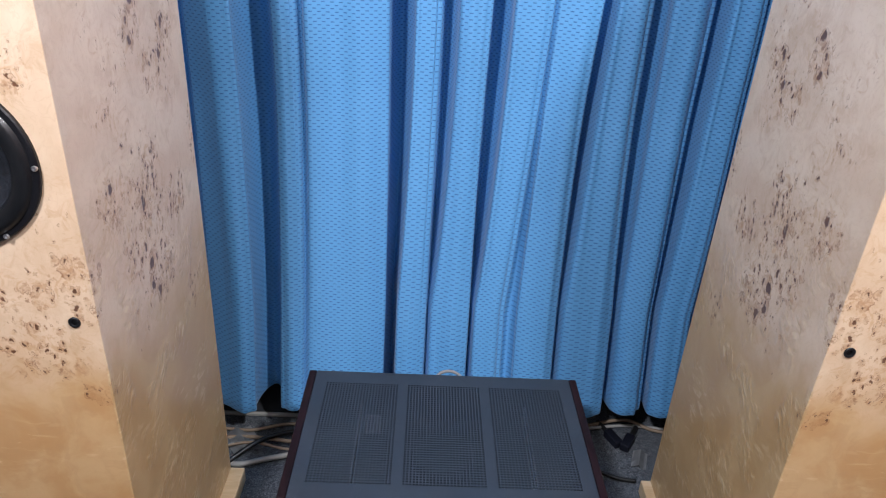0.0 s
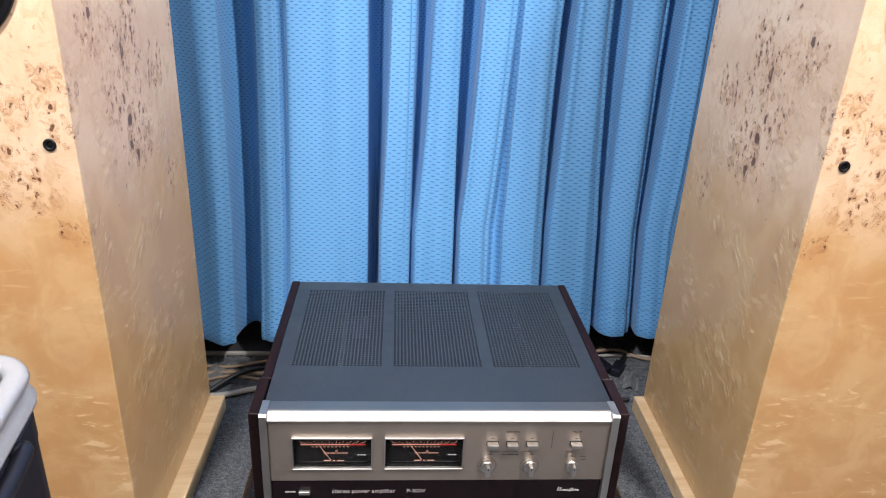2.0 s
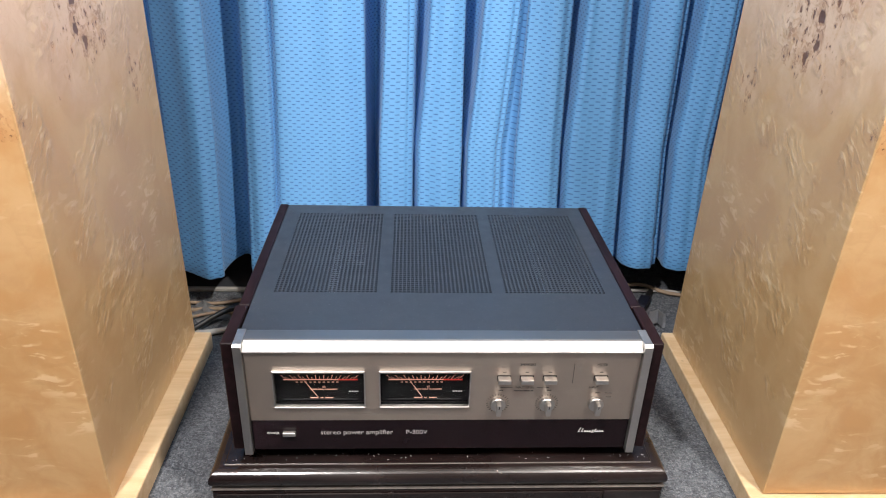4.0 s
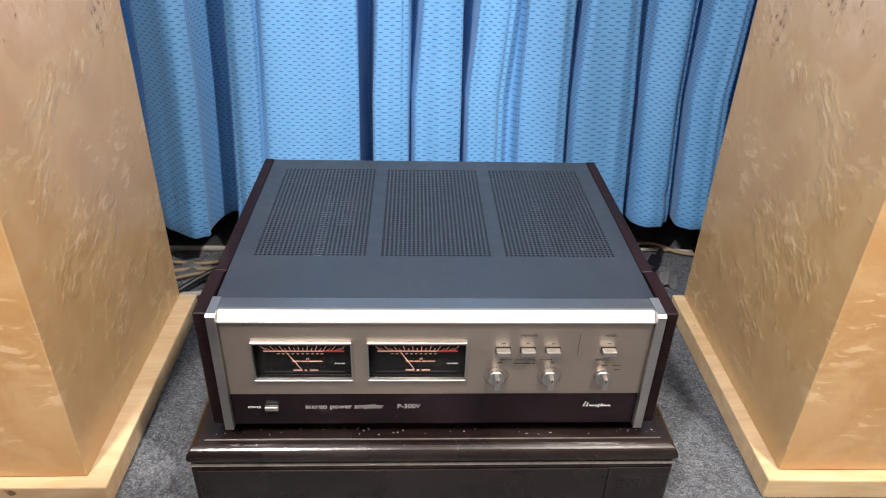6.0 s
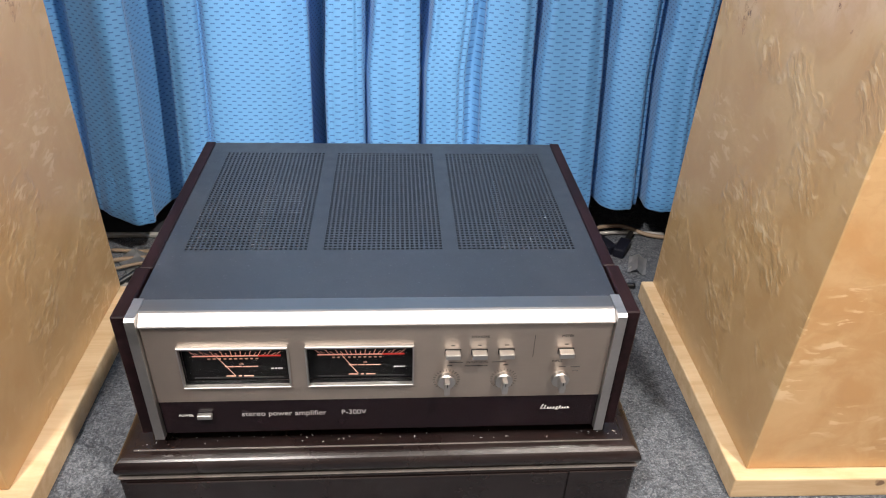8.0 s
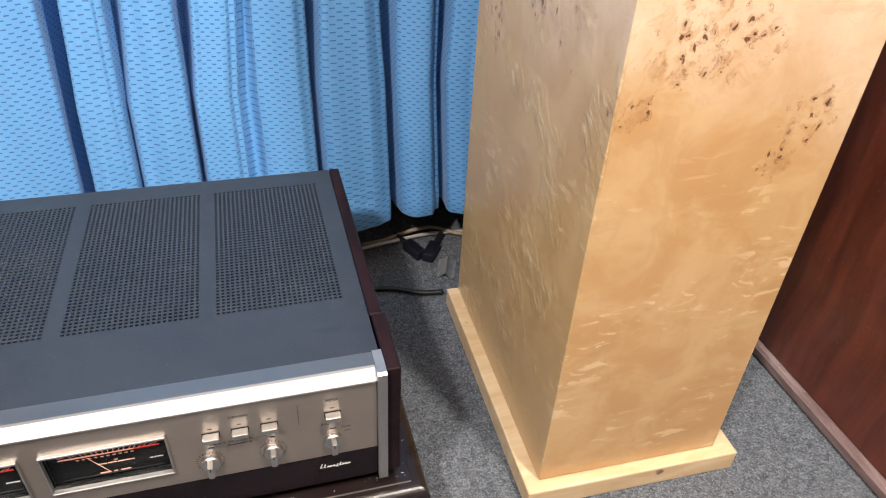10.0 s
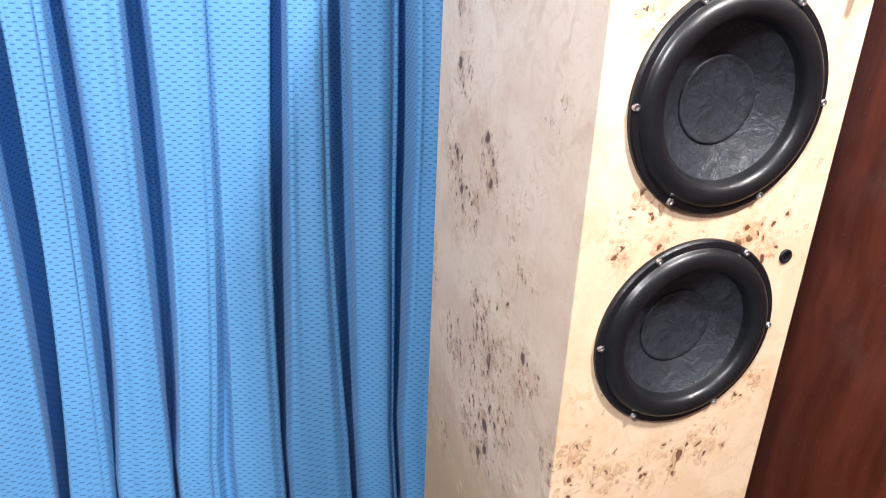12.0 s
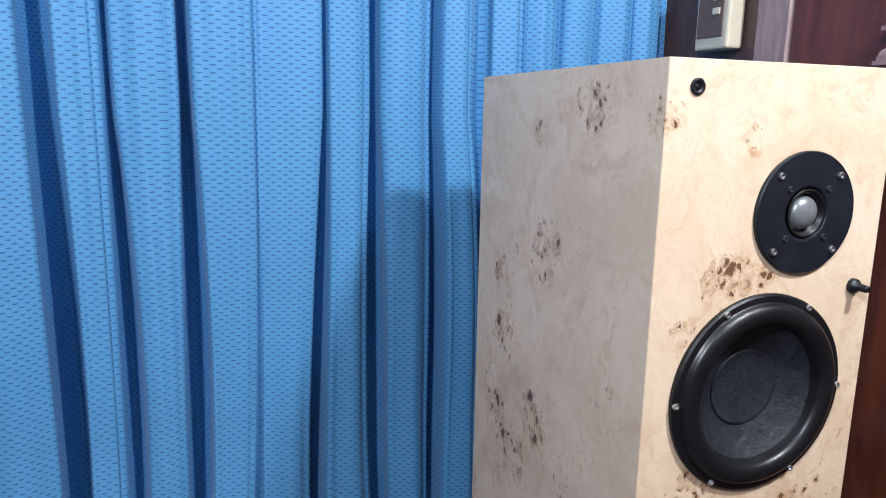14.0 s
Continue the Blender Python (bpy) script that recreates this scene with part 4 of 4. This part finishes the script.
    text("P-300V", 0.0086, FADED, t, -0.0425, 0.1392, 0.0005)
    b = None
    for i, (x, h) in enumerate(((0.1600, 0.0064), (0.1635, 0.0052), (0.1672, 0.0022), (0.1700, 0.0022), (0.1730, 0.0024), (0.1760, 0.0046), (0.1792, 0.0042), (0.1822, 0.0022), (0.1850, 0.0022), (0.1878, 0.0022))):
        low = 0.1395 - (0.0026 if i == 5 else 0.0011)
        b = prism([(x, low), (x + 0.0011, low), (x + 0.0011 + 0.35 * h, low + h), (x + 0.35 * h, low + h)], 0.0003, 0.0009, b)
        b = prism([(x + 0.0004, low + 0.0002), (x + 0.0028, low + 0.0004), (x + 0.0028, low + 0.0009), (x + 0.0006, low + 0.0007)], 0.0003, 0.0009, b)
    part("brand_mark", b, WHITE, t)
    meter(t, -0.190, -0.088, 0.1775, 0.2290)
    meter(t, -0.0725, 0.030, 0.1775, 0.2290)
    for x in (0.067, 0.0925, 0.1185, 0.1765):
        part("push_button", box(x - 0.0072, -0.0090, 0.2150, x + 0.0072, -0.0001, 0.2206, 0.0008, 2), BRIGHT, t)
        part("button_slot", box(x - 0.0078, -0.0006, 0.2142, x + 0.0078, -0.0002, 0.2214), BLACK, t)
        bars(t, "button_mark", [(x - 0.002, x + 0.002)], 0.2258, 0.0008, -0.0004, GREYINK)
    text("SPEAKERS", 0.0040, GREYINK, t, 0.0925, 0.2362, -0.0002, align="CENTER")
    text("METER", 0.0040, GREYINK, t, 0.1765, 0.2362, -0.0002, align="CENTER")
    text("INPUT LEVEL", 0.0038, GREYINK, t, 0.0915, 0.2045, -0.0002, align="CENTER")
    text("INPUT", 0.0038, GREYINK, t, 0.1700, 0.2045, -0.0002, align="CENTER")
    bars(t, "print_lines", [(0.064, 0.0775), (0.1055, 0.119)], 0.2046, 0.0005, -0.0004, GREYINK)
    bars(t, "small_print", [(0.0795, 0.0975), (0.0985, 0.1015)], 0.2000, 0.0011, -0.0004, GREYINK)
    bars(t, "small_print", [(0.062, 0.067), (0.117, 0.122)], 0.2005, 0.0009, -0.0004, GREYINK)
    bars(t, "small_print", [(0.1725, 0.179), (0.1840, 0.1930)], 0.1968, 0.0007, -0.0004, GREYINK)
    bars(t, "small_print", [(0.1860, 0.1925)], 0.1912, 0.0009, -0.0004, GREYINK)
    part("divider_line", box(0.1447, -0.0004, 0.2105, 0.1452, 0.0003, 0.2375), GREYINK, t)
    for x, mk in ((0.0620, True), (0.1185, True), (0.1750, False)):
        knob(t, x, 0.1822, mk)
    for x in (-0.19, 0.19):
        for y in (0.05, 0.33):
            f = part("foot", lathe([(0, 0), (0.017, 0), (0.019, 0.004), (0.019, 0.0182), (0, 0.0182)], 28, m=pose(0, 0, 0, 90)), RUBBER, t)
            f.matrix_local = pose(x, y, STAND_Z)
    part("bottom_plate", box(-0.226, 0.02, zb - 0.0008, 0.226, 0.376, zb + 0.0015), TOPMETAL, t)
    handle = tube([(-0.018, 0.380, 0.170), (-0.020, 0.425, 0.195), (-0.006, 0.446, 0.210), (0.014, 0.450, 0.2160), (0.034, 0.446, 0.210), (0.044, 0.425, 0.200), (0.042, 0.380, 0.170)], 0.0030)
    part("cable_loop", handle, LOOPGREY, t, "grey cable loop at the back", smooth=True)
    part("cable_clip", tube([(0.034, 0.4455, 0.2100), (0.039, 0.437, 0.2060), (0.0435, 0.426, 0.2005)], 0.0040, 10), STEEL, t, "bright metal clip on the cable", smooth=True)


amplifier()


# ---- wall panelling by the corner ----
def wall_pedestal():
    t = thing("wood_pedestal", pose(0, 0, 0), "mahogany pedestal panel with stepped mouldings against the wall", "panelling")
    front, back, yend, ynear = 0.834, WALL_X - 0.001, 0.180, -1.4
    part("panel", box(front, ynear, 0.02, back, 0.326, 1.1715, 0.002), MAHOGANY, t)
    part("floor_strip", box(front - 0.012, ynear, 0.0, back, 0.327, 0.0195, 0.004), STRIPWOOD, t, "scuffed floor strip")
    part("fascia", box(front - 0.012, ynear, 1.1720, back, yend + 0.004, 1.1985, 0.002), MAHOGANY, t)
    z = 1.1990
    for i, (e0, e1, h) in enumerate(((0.016, -0.002, 0.0385), (0.012, -0.006, 0.0385), (0.008, -0.010, 0.0385), (0.004, -0.013, 0.0385))):
        prof, n = [], 8
        prof += [(front - e0, z), (front - e0, z + 0.005), (front - e0 + 0.003, z + 0.005), (front - e0 + 0.003, z + 0.010)]
        for k in range(n + 1):
            u = k / n
            prof.append((front - e0 + 0.004 + (e0 - e1) * (u - math.sin(2 * math.pi * u) / 7), z + 0.010 + (h - 0.014) * u))
        prof += [(front - e1 - 0.002, z + h - 0.003), (front - e1 - 0.002, z + h)]
        b = bmesh.new()
        ring = []
        for x, zz in prof:
            ye = yend - (x - front + 0.012) * 0.8
            ring.append((b.verts.new((x, ynear, zz)), b.verts.new((x, ye, zz)), b.verts.new((back, ye, zz)), b.verts.new((back, ynear, zz))))
        for p, q in zip(ring, ring[1:]):
            for m_ in range(3):
                b.faces.new((p[m_], p[m_ + 1], q[m_ + 1], q[m_]))
        b.faces.new(ring[0]), b.faces.new(ring[-1])
        part("moulding", b, PALEWOOD, t, "stepped wooden moulding")
        z += h + 0.0004
    part("upper_panel", box(front + 0.018, ynear, 1.1722, back, 0.326, 2.3, 0.002), MAHOGANY, t)


wall_pedestal()
tagged(part("trim", box(WALL_X - 0.012, 0.328, 0.0, WALL_X - 0.001, 0.392, 2.3, 0.004), PALEWOOD), "worn greyish wood pilaster strip", "trim", kind="structure")


def remote():
    t = thing("wall_remote", pose(WALL_X - 0.001, 0.460, 1.316), "yellowed remote control in a wall holder", "remote control")
    part("holder", box(-0.030, -0.036, 0.0, 0.0, 0.036, 0.13, 0.004, 2), CREAM, t)
    part("face_plate", box(-0.0320, -0.026, 0.018, -0.0302, 0.030, 0.128, 0.0008), BROWNLABEL, t, "brown face plate")
    for z in (0.050, 0.070, 0.090, 0.110):
        part("button", box(-0.0350, -0.020, z, -0.0322, -0.004, z + 0.010, 0.0015, 2), CREAM, t)


remote()


# ---- crate ----
def crate():
    t = thing("storage_crate", pose(-0.358, -0.200, 0, 0, 0, 8), "black plastic crate with a grey rounded rim and handle", "crate")
    t.matrix_world = t.matrix_world @ Matrix.Diagonal((1, 1, 1.022, 1))
    w, d, r = 0.36, 0.50, 0.045

    def outline(inset, n=8):
        pts = []
        for cx, cy, a0 in ((-r, -r, 0), (-w + r, -r, 90), (-w + r, -d + r, 180), (-r, -d + r, 270)):
            for i in range(n + 1):
                a = math.radians(a0 + 90 * i / n)
                pts.append((cx + (r - inset) * math.cos(a), cy + (r - inset) * math.sin(a)))
        return pts

    def shell(levels):
        b = bmesh.new()
        rows = [[b.verts.new((x, y, z)) for x, y in outline(i)] for i, z in levels]
        for p, q in zip(rows, rows[1:]):
            for k in range(len(p)):
                j = (k + 1) % len(p)
                b.faces.new((p[k], p[j], q[j], q[k]))
        return b, rows
    b, rows = shell([(0.006, 0.0), (0.004, 0.404), (0.003, 0.406), (0.003, 0.430), (0.007, 0.433)])
    b.faces.new(rows[0]), b.faces.new(rows[-1])
    part("body", b, BASKET, t)
    b, rows = shell([(0.008, 0.4385), (0.001, 0.4390), (-0.002, 0.4415), (-0.002, 0.4440), (0.003, 0.4465), (0.0055, 0.4490), (0.0050, 0.4560), (0.0015, 0.4590), (-0.0005, 0.4630), (0.0008, 0.4670),
                     (0.0045, 0.4695), (0.0140, 0.4695), (0.0175, 0.4675), (0.0190, 0.4630), (0.0170, 0.4585), (0.0160, 0.4420), (0.0145, 0.4390), (0.008, 0.4385)])
    part("rim", b, RIM, t, "grey rounded plastic rim", smooth=True)
    for x, y in ((-0.010, -0.06), (-0.010, -d + 0.06), (-w + 0.010, -0.06), (-w + 0.010, -d + 0.06), (-0.07, -0.010), (-w + 0.07, -0.010)):
        part("post", box(x - 0.004, y - 0.010, 0.4300, x + 0.004, y + 0.010, 0.4400, 0.001), RIM, t)
    part("handle", tube([(-0.001, -0.085, 0.4310), (0.006, -0.097, 0.4305), (0.007, -0.250, 0.4300), (0.006, -0.375, 0.4305), (-0.001, -0.395, 0.4310)], 0.0065, 14), BASKET, t, "dark carrying handle", smooth=True)
    part("latch", box(-0.0060, -0.060, 0.300, -0.0020, -0.040, 0.318, 0.002, 2), DARKSTEEL, t)


crate()


# ---- cables on the carpet ----
def cable(name, pts, r, mat, label):
    o = part(name, tube(pts, r, 8), mat, None, smooth=True)
    tagged(o, label, "cable", "cables behind the amplifier")


cable("cable", [(-0.46, 0.43, 0.006), (-0.40, 0.40, 0.007), (-0.33, 0.42, 0.008), (-0.25, 0.44, 0.007), (-0.10, 0.44, 0.007)], 0.0055, GREYCABLE, "pale grey cable lying on the carpet")
cable("cable", [(-0.47, 0.47, 0.005), (-0.40, 0.48, 0.006), (-0.30, 0.46, 0.016), (-0.22, 0.47, 0.005)], 0.0040, TANCABLE, "tan cable lying on the carpet")
cable("cable", [(-0.45, 0.36, 0.006), (-0.41, 0.40, 0.016), (-0.36, 0.45, 0.024), (-0.30, 0.49, 0.015), (-0.24, 0.50, 0.006)], 0.0050, CABLE, "black cable lying on the carpet")
cable("cable", [(0.20, 0.385, 0.15), (0.235, 0.420, 0.06), (0.275, 0.428, 0.008), (0.321, 0.417, 0.007), (0.365, 0.398, 0.006), (0.40, 0.392, 0.006)], 0.0042, CABLE, "black cable running behind the plinth")
cable("cable", [(0.27, 0.545, 0.006), (0.33, 0.550, 0.008), (0.39, 0.562, 0.014), (0.43, 0.566, 0.012), (0.475, 0.545, 0.006), (0.55, 0.53, 0.006)], 0.0038, TANCABLE, "tan cable lying on the carpet")
cable("cable", [(0.26, 0.530, 0.006), (0.34, 0.540, 0.010), (0.42, 0.556, 0.006), (0.50, 0.55, 0.006)], 0.0034, GREYCABLE, "pale grey cable lying on the carpet")


def plug(x, y, turn):
    t = thing("cable_plug", pose(x, y, 0.009, 0, 0, turn), "black cable plug lying on the carpet", "plug")
    b = box(-0.010, -0.035, -0.009, 0.010, 0.010, 0.009, 0.003, 2)
    part("shell", b, BASKET, t)
    part("strain_relief", tube([(0, 0.0095, 0), (0, 0.025, 0.001), (0, 0.045, 0)], 0.005, 10), CABLE, t, smooth=True)


plug(0.415, 0.510, -32)
plug(0.375, 0.522, 24)


# ---- scraps among the cables ----
def paper_scrap(x, y, z, turn, w, d, label):
    """A crumpled sheet, folded up in the middle."""
    b = bmesh.new()
    n = 6
    top = [[b.verts.new((w * (i / n - 0.5), d * (j / n - 0.5), 0.010 * max(0.0, 1 - abs(i / n - 0.45) * 3) + 0.004 * abs(noise.noise((i * 0.9 + x * 10, j * 0.8, 1.7))))) for j in range(n + 1)] for i in range(n + 1)]
    for i in range(n):
        for j in range(n):
            b.faces.new((top[i][j], top[i + 1][j], top[i + 1][j + 1], top[i][j + 1]))
    bmesh.ops.solidify(b, geom=b.faces[:], thickness=0.0006)
    o = part("paper_scrap", b, SCRAP, None)
    o.matrix_world = pose(x, y, z, 0, 0, turn)
    tagged(o, label, "paper", "paper scraps on the floor")


paper_scrap(-0.400, 0.470, 0.0010, 35, 0.060, 0.075, "crumpled pale grey paper scrap among the cables")
paper_scrap(0.424, 0.455, 0.0010, -20, 0.030, 0.050, "small pale paper scrap beside the speaker")
cable("cable", [(-0.46, 0.505, 0.005), (-0.39, 0.500, 0.006), (-0.31, 0.520, 0.009), (-0.22, 0.515, 0.005)], 0.0034, TANCABLE, "tan cable lying on the carpet")
cable("cable", [(-0.45, 0.445, 0.005), (-0.38, 0.455, 0.014), (-0.30, 0.435, 0.018), (-0.22, 0.455, 0.006)], 0.0030, TANCABLE, "thin tan cable crossing the others")


def crumbs():
    """Dust and crumbs lying on the stand in front of the amplifier."""
    rng = random.Random(5)
    b = bmesh.new()
    for i in range(60):
        x, y, r = rng.uniform(-0.25, 0.25), rng.uniform(0.001, 0.012), rng.uniform(0.00025, 0.0007)
        if i % 4 == 0:
            x = rng.choice((-1, 1)) * rng.uniform(0.2450, 0.2555)
            y = rng.uniform(0.0, 0.30)
        bmesh.ops.create_icosphere(b, subdivisions=1, radius=r, matrix=pose(x, y, STAND_Z + r * 0.3, 0, 0, rng.uniform(0, 180)) @ Matrix.Diagonal((rng.uniform(1, 3.5), 1, 0.5, 1)))
    tagged(part("dust_crumbs", b, SCRAP), "pale dust crumbs scattered on the dark stand", "dust", kind="stuff")


crumbs()
